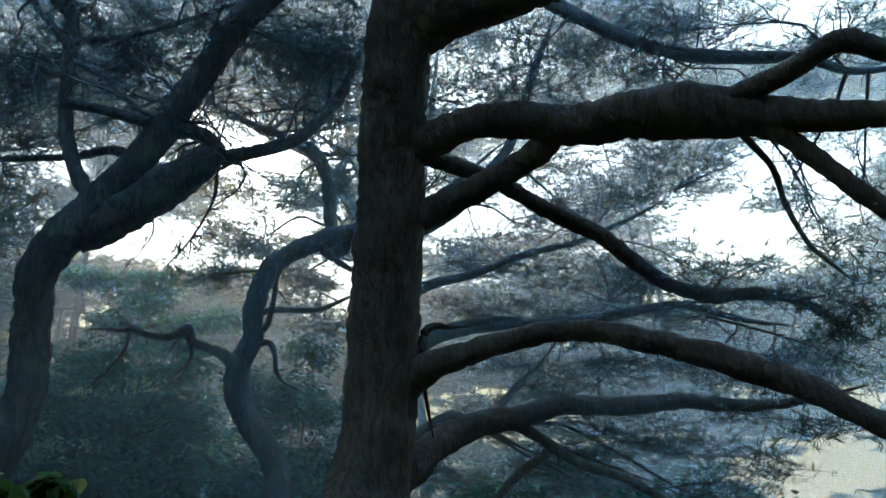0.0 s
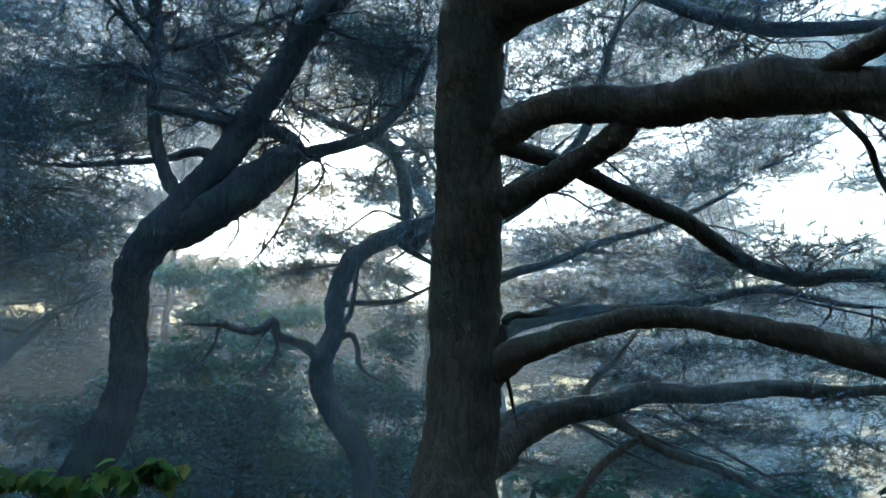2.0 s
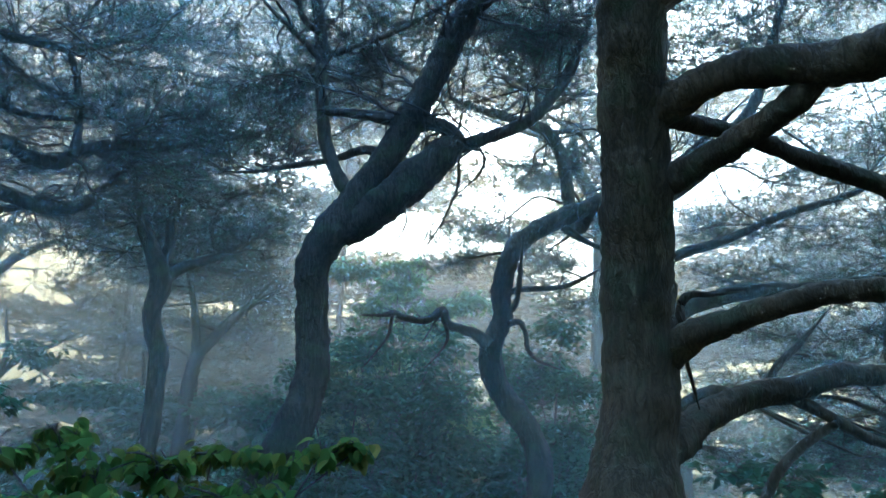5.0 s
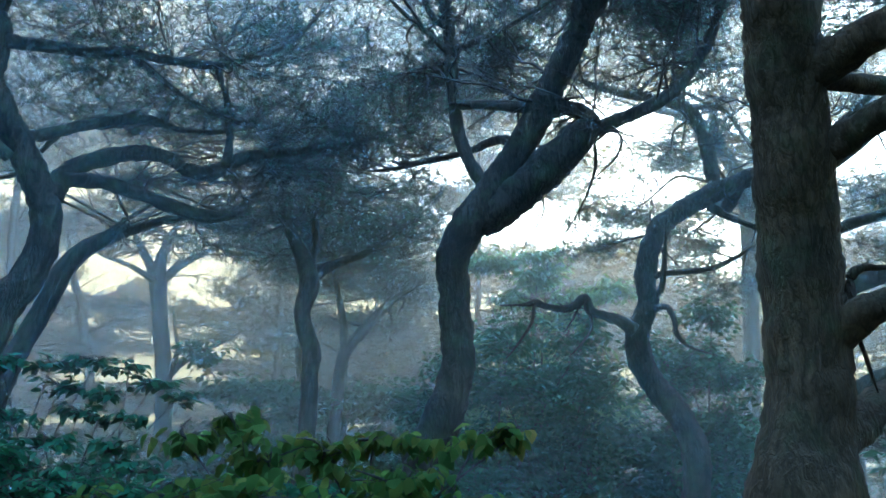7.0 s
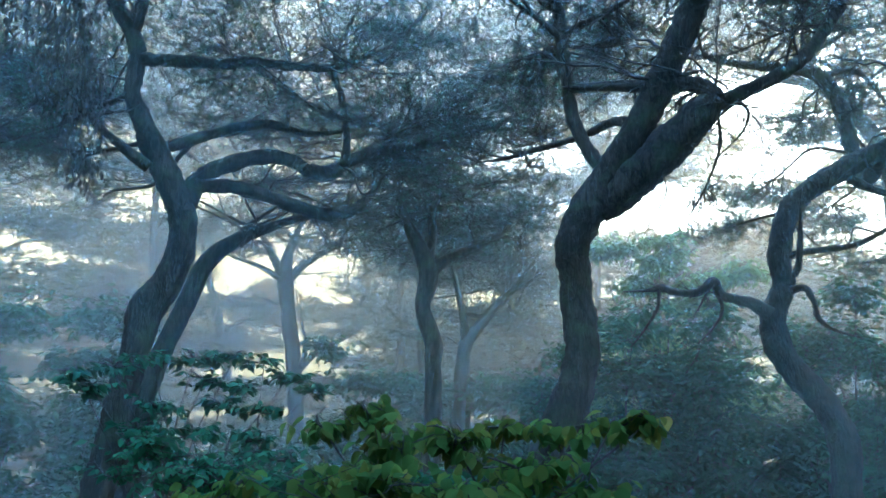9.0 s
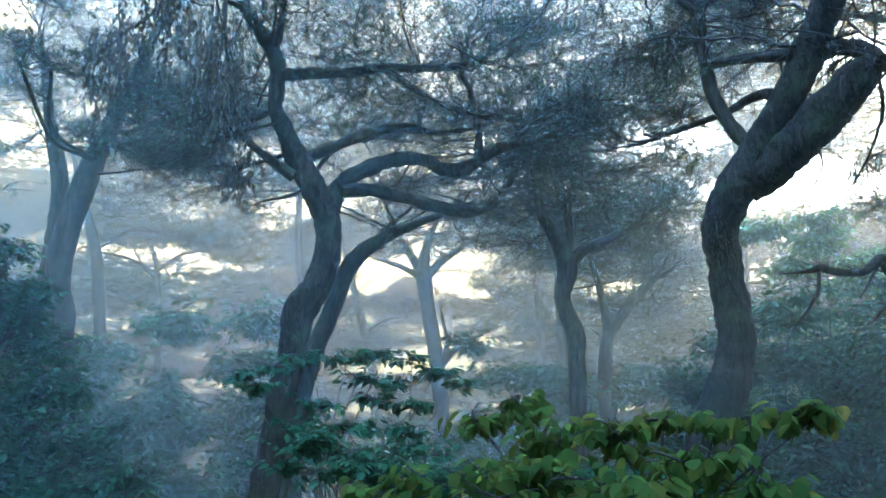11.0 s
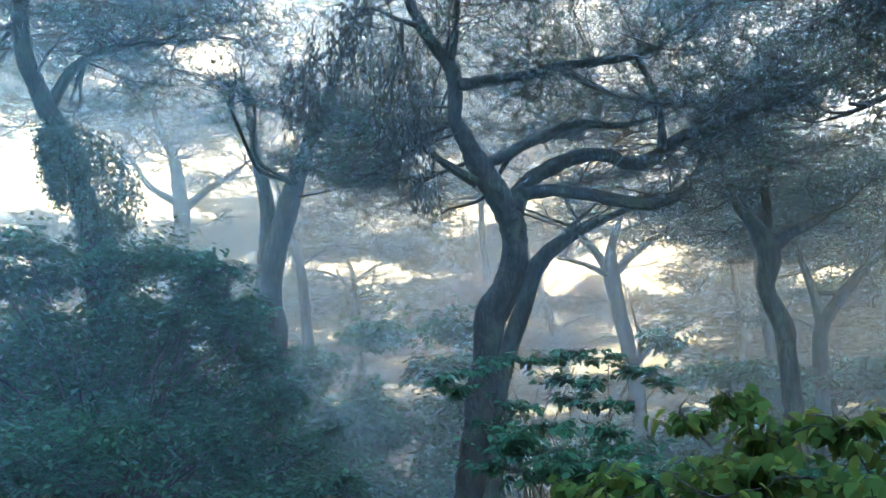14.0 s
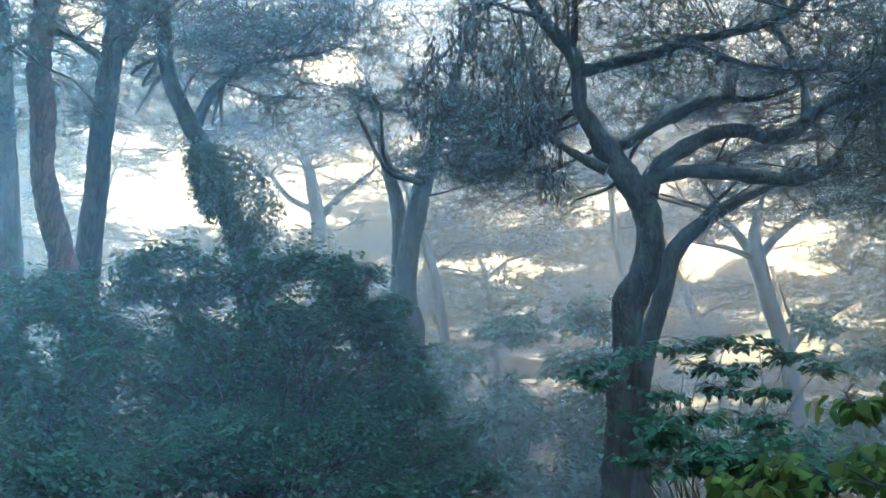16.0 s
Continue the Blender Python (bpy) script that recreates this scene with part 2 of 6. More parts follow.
def part(name, me, parent, label=""):
    ob = new(name, me)
    ob.parent = parent
    ob.matrix_parent_inverse = Matrix.Translation(parent.location).inverted() if parent.parent is None else (Matrix.Translation(parent.parent.location) @ parent.matrix_parent_inverse).inverted()
    if label:
        ob["label"] = label
    return ob


def spline(points, step):
    """Points (x, y, z, r) joined by a smooth curve, sampled about every step metres."""
    p = np.array(points, dtype=float)
    p = np.vstack([2 * p[0] - p[1], p, 2 * p[-1] - p[-2]])
    p[0, 3], p[-1, 3] = p[1, 3], p[-2, 3]
    out = []
    for i in range(1, len(p) - 2):
        k = max(2, int(np.linalg.norm(p[i + 1, :3] - p[i, :3]) / step))
        t = np.linspace(0, 1, k, endpoint=False)[:, None]
        a, b, c, d = p[i - 1:i + 3]
        out.append(0.5 * (2 * b + (c - a) * t + (2 * a - 5 * b + 4 * c - d) * t ** 2 + (3 * b - a - 3 * c + d) * t ** 3))
    out.append(p[-2][None])
    s = np.vstack(out)
    s[:, 3] = np.maximum(s[:, 3], 0.002)
    return s


def tube(points, sides=10, step=0.06, rough=0.06, seed=0):
    """A rounded limb along points (x, y, z, r) with bark unevenness and burrs; closed ends."""
    s = spline(points, step)
    n = len(s)
    tan = np.gradient(s[:, :3], axis=0)
    tan /= np.linalg.norm(tan, axis=1)[:, None] + 1e-9
    ref = np.array([0.31, 0.17, 0.94]) if abs(tan[:, 2]).mean() < 0.7 else np.array([0.94, 0.3, 0.1])
    u = np.cross(tan, ref)
    u /= np.linalg.norm(u, axis=1)[:, None] + 1e-9
    v = np.cross(tan, u)
    ang = np.linspace(0, 2 * np.pi, sides, endpoint=False)
    ring = np.cos(ang)[None, :, None] * u[:, None] + np.sin(ang)[None, :, None] * v[:, None]
    rad = np.repeat(s[:, 3:4], sides, 1)
    if rough:
        off = Vector((seed * 3.7, seed * 1.3, 0))
        for i in range(n):
            c = Vector(s[i, :3])
            r = s[i, 3]
            for j in range(sides):
                q = c + Vector(ring[i, j]) * r
                k = noise.noise(q * 5 + off) * 0.9 + noise.noise(q * 17 + off) * 0.6 + noise.noise(Vector((q.x * 40, q.y * 40, q.z * 22)) + off) * 0.55
                rad[i, j] = r + rough * k * min(r, 0.12)
    pts = s[:, None, :3] + ring * rad[:, :, None]
    verts = np.vstack([pts.reshape(-1, 3), s[0, :3][None], s[-1, :3][None]])
    i, j = np.meshgrid(np.arange(n - 1), np.arange(sides), indexing="ij")
    a, b = i * sides + j, i * sides + (j + 1) % sides
    quads = np.stack([a, b, b + sides, a + sides], -1).reshape(-1, 4)
    k = np.arange(sides)
    e = (n - 1) * sides
    caps = np.vstack([np.stack([(k + 1) % sides, k, np.full(sides, n * sides)], -1),
                      np.stack([e + k, e + (k + 1) % sides, np.full(sides, n * sides + 1)], -1)])
    return verts, [quads, caps]


def thin_tubes(paths, radii, sides=3):
    """Many thin twigs at once: paths (n, k, 3), radii (n, k)."""
    n, k = radii.shape
    tan = paths[:, -1] - paths[:, 0]
    tan /= np.linalg.norm(tan, axis=1)[:, None] + 1e-9
    u = np.cross(tan, np.array([0.3, 0.5, 0.8]))
    u /= np.linalg.norm(u, axis=1)[:, None] + 1e-9
    v = np.cross(tan, u)
    ang = np.linspace(0, 2 * np.pi, sides, endpoint=False)
    ring = np.cos(ang)[None, :, None] * u[:, None] + np.sin(ang)[None, :, None] * v[:, None]
    pts = paths[:, :, None] + ring[:, None] * radii[:, :, None, None]
    m, i, j = np.meshgrid(np.arange(n), np.arange(k - 1), np.arange(sides), indexing="ij")
    a, b = (m * k + i) * sides + j, (m * k + i) * sides + (j + 1) % sides
    return pts.reshape(-1, 3), np.stack([a, b, b + sides, a + sides], -1).reshape(-1, 4)


def unit(a):
    return a / (np.linalg.norm(a, axis=-1, keepdims=True) + 1e-9)


def twig_spray(root, centre, rx, rz, twigs, lift=0.25):
    """Branchlets of one spray: boughs from the root out to a flattened ellipsoid, twigs off them. Gives boughs and twigs as paths."""
    nb = max(4, int(4 + 5 * rx))
    d = unit(rng.normal(size=(nb, 3)))
    ends = centre + d * np.array([rx, rx, rz]) * rng.uniform(0.55, 1.0, (nb, 1))
    mids = root * 0.45 + ends * 0.55 + rng.normal(size=(nb, 3)) * np.array([0.24, 0.24, 0.14]) * rx + np.array([0, 0, 0.15 * rz])
    t = np.linspace(0, 1, 6)[None, :, None]
    boughs = (1 - t) ** 2 * root + 2 * t * (1 - t) * mids[:, None] + t ** 2 * ends[:, None]
    pick = rng.integers(0, nb, twigs)
    tt = rng.uniform(0.3, 1.0, (twigs, 1))
    start = (1 - tt) ** 2 * root + 2 * tt * (1 - tt) * mids[pick] + tt ** 2 * ends[pick]
    q = unit(rng.normal(size=(twigs, 3)))
    goal = centre + q * np.array([rx, rx, rz]) * rng.uniform(0.3, 1.08, (twigs, 1)) ** 0.6 + rng.normal(size=(twigs, 3)) * np.array([0.16 * rx, 0.16 * rx, 0.26 * rz])
    way = goal - start
    far = np.linalg.norm(way, axis=1, keepdims=True)
    reach = np.minimum(far, rng.uniform(0.25, 0.75, (twigs, 1)) * min(1.0, 0.5 + rx * 0.5))
    end = start + unit(way) * reach
    bend = (start + end) / 2 + rng.normal(size=(twigs, 3)) * 0.03 - np.array([0, 0, 0.03])
    end = end + np.array([0, 0, 1]) * lift * reach * 0.4
    return boughs, np.stack([start, bend, end], 1)


def needle_tris(pos, axis, count, length, width):
    """Tufts of needles: each needle a slim triangle that spreads forward round its twig's end."""
    n = len(pos)
    a = np.repeat(axis, count, 0)
    d = unit(a * 0.75 + rng.normal(size=(n * count, 3)) * 0.62 + np.array([0, 0, 0.12]))
    side = unit(np.cross(d, rng.normal(size=d.shape)))
    base = np.repeat(pos, count, 0) + d * 0.004
    ln = length * rng.uniform(0.7, 1.15, (n * count, 1))
    v = np.stack([base - side * width / 2, base + side * width / 2, base + d * ln], 1)
    return v.reshape(-1, 3), np.arange(n * count * 3).reshape(-1, 3)


def leaf_faces(pos, way, up, length, width, fold=0.25):
    """Leaves: two folded halves of a pointed oval, six corners each."""
    n = len(pos)
    ln = length * rng.uniform(0.65, 1.2, (n, 1))
    s = unit(np.cross(way, up)) * ln * width
    nrm = unit(np.cross(s, way)) * ln * width * fold
    a = pos
    m1 = pos + way * ln * 0.38
    m2 = pos + way * ln * 0.72 - nrm * 0.3
    tip = pos + way * ln - nrm
    v = np.stack([a, m1 + s + nrm, m2 + s * 0.62 + nrm * 0.4, tip, m2 - s * 0.62 + nrm * 0.4, m1 - s + nrm], 1)
    k = np.arange(n)[:, None] * 6
    return v.reshape(-1, 3), np.concatenate([k + np.array([[0, 1, 2, 3]]), k + np.array([[0, 3, 4, 5]])])


def broad_leaves(pos, way, up, length, width):
    """Broad leaves seen close by: a pointed oval of seven cross-lines, folded along the rib, drooping to the tip, with a wavy edge."""
    n = len(pos)
    t = np.array([0, 0.12, 0.3, 0.5, 0.7, 0.88, 1.0])
    w = np.array([0.05, 0.62, 0.98, 1.0, 0.76, 0.36, 0.02])
    ln = length * rng.uniform(0.6, 1.25, (n, 1, 1))
    s = unit(np.cross(way, up))
    nrm = unit(np.cross(s, way))
    sag = rng.uniform(0.1, 0.45, (n, 1, 1))
    rib = pos[:, None] + way[:, None] * ln * t[None, :, None] - nrm[:, None] * ln * sag * (t ** 2)[None, :, None]
    out = s[:, None] * ln * width * w[None, :, None] * rng.uniform(0.88, 1.12, (n, 7, 1))
    rise = nrm[:, None] * ln * width * rng.uniform(0.05, 0.4, (n, 1, 1)) * w[None, :, None] * rng.uniform(0.6, 1.4, (n, 7, 1))
    v = np.stack([rib + out + rise, rib, rib - out + rise], 2).reshape(-1, 3)
    i, j = np.meshgrid(np.arange(6), np.arange(2), indexing="ij")
    q = (i * 3 + j).ravel()
    q = np.stack([q, q + 1, q + 4, q + 3], -1)
    return v, (np.arange(n)[:, None, None] * 21 + q[None]).reshape(-1, 4)


class Tree:
    """A pine: an Empty at its foot, trunk, limbs, and sprays of needles, each carried by a branch from the nearest limb."""

    def __init__(self, label, bark, scale=1.0, close=False):
        self.label, self.bark, self.fine, self.close = label, bark, scale, close
        self.root, self.line, self.count = None, [], 0

    def wood(self, name, points, sides=12, label=""):
        if self.root is None:
            x, y, z, r = points[0]
            foot = [(x, y, -0.15, r * 1.55), (x, y, 0.12, r * 1.25)] + ([(x, y, z * 0.5, r * 1.08)] if z > 0.8 else [])
            if z < 0.35:
                points = points[1:]
            points = foot + points
            self.root = tagged(new("pine_tree"), self.label, "tree", "pines of the wood")
            self.root.location = (x, y, 0)
            bpy.context.view_layer.update()
        self.count += 1
        if points[-1][3] < 0.13 or name == "trunk":
            p, q = np.array(points[-2]), np.array(points[-1])
            way = (q - p)[:3] / (np.linalg.norm((q - p)[:3]) + 1e-6)
            tip = q[:3] + way * min(1.2, q[3] * 14) + np.array([0, 0, q[3] * 2])
            points = points + [(*tip, max(0.004, q[3] * 0.25))]
        big = max(p[3] for p in points)
        v, f = tube(points, 28 if self.close else sides, 0.035 if self.close else 0.08, 0.24 if self.close else 0.16, self.count)
        part(name, mesh_of(name, v, f, [self.bark], smooth=True), self.root, label)
        self.line.append(spline(points, 0.15))

    def web(self, n, low, reach):
        """Winding side branches off the limbs above the height low, each forking into twigs and those into finer ones."""
        pts, way = [], []
        for s in self.line:
            t = unit(np.gradient(s[:, :3], axis=0))
            keep = (s[:, 2] > low) & (np.arange(len(s)) > len(s) // 4)
            pts.append(s[keep]), way.append(t[keep])
        pts, way = np.vstack(pts), np.vstack(way)
        for k in rng.integers(0, len(pts), n):
            d = unit(way[k] * 0.7 + rng.normal(size=3) * np.array([0.8, 0.8, 0.45]) + np.array([0, 0, 0.15]))
            ln = reach * rng.uniform(0.5, 1.2)
            r0 = min(0.55 * pts[k, 3], rng.uniform(0.010, 0.020))
            path = [pts[k, :3]]
            for i in range(7):
                d = unit(d + rng.normal(size=3) * 0.34)
                path.append(path[-1] + d * ln / 7)
            path = np.array(path)
            v0, q0 = thin_tubes(path[None], np.linspace(r0, r0 * 0.35, 8)[None], 6)
            vs, qs, base = [v0], [q0], len(v0)
            for count, size, span, src in ((9, 0.42, 0.45, None), (30, 0.2, 0.3, 0)):
                if src is None:
                    j = rng.integers(1, 8, count)
                    start, aim = path[j], unit(path[j] - path[j - 1])
                else:
                    a, b = rng.integers(0, len(last), count), rng.integers(1, 5, count)
                    start, aim = last[a, b], unit(last[a, b] - last[a, b - 1])
                aim = unit(aim + rng.normal(size=(count, 3)) * 0.65)
                way2 = np.zeros((count, 5, 3))
                way2[:, 0] = start
                for i in range(4):
                    aim = unit(aim + rng.normal(size=(count, 3)) * 0.3)
                    way2[:, i + 1] = way2[:, i] + aim * ln * size * rng.uniform(0.6, 1.2, (count, 1)) / 4
                last = way2
                v, q = thin_tubes(way2, np.linspace(1, 0.5, 5)[None] * np.full((count, 1), r0 * span), 3)
                vs.append(v), qs.append(q + base)
                base += len(v)
            part("branch", mesh_of("branch", np.vstack(vs), [np.vstack(qs)], [TWIG]), self.root)

    def pad(self, x, y, z, rx, rz, dens):
        c = np.array([x, y, z])
        pts = np.vstack([s[len(s) // 4:] for s in self.line])
        gap = np.linalg.norm(pts[:, :3] - c, axis=1) + 0.6 * np.maximum(0, pts[:, 2] - z)
        k = int(np.argmin(gap))
        root, r0 = pts[k, :3], min(pts[k, 3] * 0.6, 0.006 + 0.011 * gap[k])
        mats = [TWIG, NEEDLE]
        vs, qs, ts = [], [], []
        inner = c + (root - c) * min(1, 0.5 * rx / max(gap[k], 1e-3))
        holder = self.root
        if gap[k] > 0.5 * rx:
            mid = (root + inner) / 2 + np.array([0, 0, 0.02 * gap[k]]) + rng.normal(size=3) * 0.07 * gap[k]
            bow = [(*root, r0), (*((root * 2 + mid) / 3), r0 * 0.85), (*mid, r0 * 0.7), (*inner, r0 * 0.5), (*c, 0.006)]
            v, f = tube(bow, 7, 0.1, 0.12, self.count + k)
            holder = part("branch", mesh_of("branch", v, f, [self.bark], smooth=True), self.root)
        area = 4 * rx * rz
        w = self.fine
        twigs = int(max(12, dens * 110 * area / w ** 1.7))
        boughs, tw = twig_spray(inner, c, rx, rz, twigs)
        v1, q1 = thin_tubes(boughs, np.linspace(1, 0.35, 6)[None] * np.full((len(boughs), 1), 0.008 * w), 4)
        t = np.linspace(0, 1, 5)[None, :, None]
        wind = (1 - t) ** 2 * tw[:, None, 0] + 2 * t * (1 - t) * tw[:, None, 1] + t ** 2 * tw[:, None, 2]
        reach = np.linalg.norm(tw[:, 2] - tw[:, 0], axis=1)[:, None, None]
        wind = wind + np.cumsum(rng.normal(size=wind.shape), axis=1) * t * reach * 0.085
        v2, q2 = thin_tubes(wind, np.linspace(1, 0.4, 5)[None] * np.full((twigs, 1), 0.0042 * w), 3)
        per = 4
        at = rng.integers(2, 5, (twigs, per))
        at[:, 0] = 4
        row = np.arange(twigs)[:, None]
        pos = wind[row, at].reshape(-1, 3) + rng.normal(size=(twigs * per, 3)) * 0.008
        ax = unit((wind[row, at] - wind[row, at - 1]).reshape(-1, 3) + np.array([0, 0, 0.03]))
        v3, t3 = needle_tris(pos, ax, 4, 0.085 * w ** 0.5, 0.0085 * w)
        bare = tw[rng.integers(0, twigs, twigs // 2)]
        swing = rng.normal(size=(len(bare), 3)) * np.array([0.16, 0.16, 0.1]) * min(1.0, rx + 0.3)
        bare = np.stack([bare[:, 1], bare[:, 1] + swing * 0.6 + rng.normal(size=swing.shape) * 0.03, bare[:, 1] + swing * 1.3], 1)
        v4, q4 = thin_tubes(bare, np.array([[1, 0.7, 0.4]]) * np.full((len(bare), 1), 0.0034 * w), 3)
        v = np.vstack([v1, v2, v4, v3])
        quads = np.vstack([q1, q2 + len(v1), q4 + len(v1) + len(v2)])
        tris = t3 + len(v1) + len(v2) + len(v4)
        me = mesh_of("needle_spray", v, [quads, tris], mats, np.concatenate([np.zeros(len(quads)), np.ones(len(tris))]))
        part("needle_spray", me, holder)


def shrub(label, lobes, mat, size, per, width=0.3, droop=0.1, foot=None, name="shrub", group="shrubs of the undergrowth", skirt=True, stem=0.018, broad=False):
    """A shrub: stems from its foot to each lobe, twigs and folded leaves on them. Lobes: (x, y, z, rx, rz)."""
    low = [(x, y, z * 0.55, rx * 1.05, z * 0.3) for x, y, z, rx, rz in lobes if z - rz > 0.7 and rz > 0.12] if skirt else []
    lob = np.array(list(lobes) + low)
    if foot is None:
        foot = (lob[:, 0].mean(), lob[:, 1].mean())
    root = tagged(new(name), label, "shrub", group)
    root.location = (*foot, 0)
    bpy.context.view_layer.update()
    for i, (x, y, z, rx, rz) in enumerate(lob):
        c = np.array([x, y, z])
        base = np.array([foot[0] + rng.normal() * 0.12, foot[1] + rng.normal() * 0.12, -0.05])
        mid = base * 0.6 + c * 0.4 + rng.normal(size=3) * 0.12
        mid[2] = c[2] * 0.6
        v, f = tube([(*base, stem), (*mid, stem * 0.75), (*(c - np.array([0, 0, rz * 0.6])), stem * 0.45), (*c, 0.003)], 6, 0.12, 0.2, i)
        part("stem", mesh_of("stem", v, f, [TWIG], smooth=True), root)
        n = int(max(10, (per if i < len(lobes) else per * 0.45) * 4 * rx * min(max(rz, 0.25 * rx), 0.9)))
        inner = c - np.array([0, 0, rz * 0.5])
        boughs, tw = twig_spray(inner, c, rx, rz, n, 0.1)
        v1, q1 = thin_tubes(boughs, np.linspace(1, 0.4, 6)[None] * np.full((len(boughs), 1), 0.007), 4)
        v2, q2 = thin_tubes(tw, np.array([[1, 0.8, 0.5]]) * np.full((n, 1), 0.0028), 3)
        k = 7
        t = np.linspace(0.2, 1, k)[None, :, None] + rng.uniform(-0.05, 0.05, (n, k, 1))
        pos = ((1 - t) ** 2 * tw[:, None, 0] + 2 * t * (1 - t) * tw[:, None, 1] + t ** 2 * tw[:, None, 2]).reshape(-1, 3)
        ax = np.repeat(unit(tw[:, 2] - tw[:, 0]), k, 0)
        out = unit(np.cross(ax, np.array([0, 0, 1.0])) * np.where(np.arange(len(pos)) % 2, 1, -1)[:, None])
        way = unit(ax * 0.5 + out * 0.8 + rng.normal(size=pos.shape) * 0.25 - np.array([0, 0, droop]))
        up = unit(np.array([0, 0, 1.0]) + rng.normal(size=pos.shape) * 0.35)
        v3, q3 = broad_leaves(pos, way, up, size, width) if broad else leaf_faces(pos, way, up, size, width)
        v = np.vstack([v1, v2, v3])
        quads = [np.vstack([q1, q2 + len(v1), q3 + len(v1) + len(v2)])]
        me = mesh_of("leaf_spray", v, quads, [TWIG, mat], np.concatenate([np.zeros(len(q1) + len(q2)), np.ones(len(q3))]), broad)
        part("leaf_spray", me, root)
    return root


# ---- ground and distance ----
def ground():
    n = 121
    g = np.linspace(-1, 1, n)
    g = np.sign(g) * np.abs(g) ** 2.2 * 400
    x, y = np.meshgrid(g, g, indexing="ij")
    z = np.zeros_like(x)
    for i in range(n):
        for j in range(n):
            z[i, j] = 0.10 * noise.noise(Vector((x[i, j] * 0.5, y[i, j] * 0.5, 0)))
    v = np.stack([x, y, z - 0.06], -1).reshape(-1, 3)
    i, j = np.meshgrid(np.arange(n - 1), np.arange(n - 1), indexing="ij")
    a = (i * n + j).ravel()
    q = np.stack([a, a + n, a + n + 1, a + 1], -1)
    tagged(new("ground", mesh_of("ground", v, [q], [soil_material()], smooth=True)), "dark forest floor of needles, soil and moss", "ground", kind="structure")


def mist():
    """A self-glowing arc, painted as bright, misty distance, far behind the last trees."""
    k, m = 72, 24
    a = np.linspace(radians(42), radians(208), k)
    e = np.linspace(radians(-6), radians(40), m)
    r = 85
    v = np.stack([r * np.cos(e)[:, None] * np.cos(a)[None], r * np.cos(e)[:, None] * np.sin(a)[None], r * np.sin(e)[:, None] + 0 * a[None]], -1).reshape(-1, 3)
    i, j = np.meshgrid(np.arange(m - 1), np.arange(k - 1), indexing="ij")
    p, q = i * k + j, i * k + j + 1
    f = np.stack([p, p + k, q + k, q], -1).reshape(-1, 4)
    tagged(new("backdrop", mesh_of("backdrop", v, [f], [mist_material()], smooth=True)), "glowing backdrop painted as bright pale morning mist in the distance", "mist", kind="structure")


def mist_bank(r, depth, thick, seed, tall, light_tint, low):
    """Haze built as a deep see-through shell between the trees, with a billowing face and back; the light's tint is in
    its colour.
    """
    k, m = 110, 40
    a = np.linspace(radians(-62), radians(138), k)
    z = np.linspace(-0.1, tall, m)
    rings = []
    for deep in (0.0, depth):
        w = np.array([[noise.noise(Vector((x * 3.2, h * 0.22, seed + deep))) * 0.35 + noise.noise(Vector((x * 8, h * 0.5, seed * 2 + deep))) * 0.15 for x in a] for h in z])
        d = r + deep + w
        rings.append(np.stack([-d * np.sin(a)[None], d * np.cos(a)[None], np.repeat(z[:, None], k, 1)], -1))
    v = np.concatenate([x.reshape(-1, 3) for x in rings])
    i, j = np.meshgrid(np.arange(m - 1), np.arange(k - 1), indexing="ij")
    p = (i * k + j).ravel()
    face = np.stack([p, p + 1, p + k + 1, p + k], -1)
    n = k * m
    back = face[:, ::-1] + n
    j = np.arange(k - 1)
    top = np.stack([(m - 1) * k + j, (m - 1) * k + j + 1, (m - 1) * k + j + 1 + n, (m - 1) * k + j + n], -1)
    i = np.arange(m - 1) * k
    ends = [np.stack([e + i, e + i + k, e + i + k + n, e + i + n], -1) for e in (0, k - 1)]
    me = mesh_of("mist_bank", v, [face, back, top, *ends], [veil_material("light_tinted_mist", thick, seed, light_tint, low, r)], smooth=True)
    tagged(new("mist_bank", me), "thin morning mist shell between the pines, tinted for blue shade or warm glow", "mist", kind="stuff")


ground()
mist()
# near banks hold the blue shade in their colour, far ones the warm glow
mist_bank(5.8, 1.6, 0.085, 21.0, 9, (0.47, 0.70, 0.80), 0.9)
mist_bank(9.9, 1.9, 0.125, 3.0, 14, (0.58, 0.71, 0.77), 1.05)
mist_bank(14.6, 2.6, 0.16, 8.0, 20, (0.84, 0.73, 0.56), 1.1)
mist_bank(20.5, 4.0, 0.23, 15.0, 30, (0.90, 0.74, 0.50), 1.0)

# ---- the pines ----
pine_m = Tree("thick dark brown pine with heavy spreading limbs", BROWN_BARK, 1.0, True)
pine_m.wood("trunk", [(-0.49, 4.82, 1.31, 0.320), (-0.47, 4.88, 1.60, 0.261), (-0.41, 4.92, 1.94, 0.241), (-0.39, 4.92, 2.41, 0.240), (-0.36, 4.81, 2.92, 0.228), (-0.33, 4.67, 3.34, 0.220), (-0.31, 4.53, 3.81, 0.217), (-0.28, 4.37, 4.22, 0.219), (-0.24, 4.30, 4.52, 0.235), (-0.13, 4.19, 4.84, 0.209), (-0.05, 4.06, 5.31, 0.184), (-0.08, 3.82, 5.83, 0.148), (-0.04, 3.55, 6.31, 0.101)])
pine_m.wood("limb", [(-0.24, 4.34, 4.46, 0.206), (0.05, 4.16, 4.54, 0.182), (0.44, 4.00, 4.57, 0.156), (0.83, 3.80, 4.58, 0.129), (1.30, 3.53, 4.58, 0.096), (1.79, 3.30, 4.60, 0.061)])
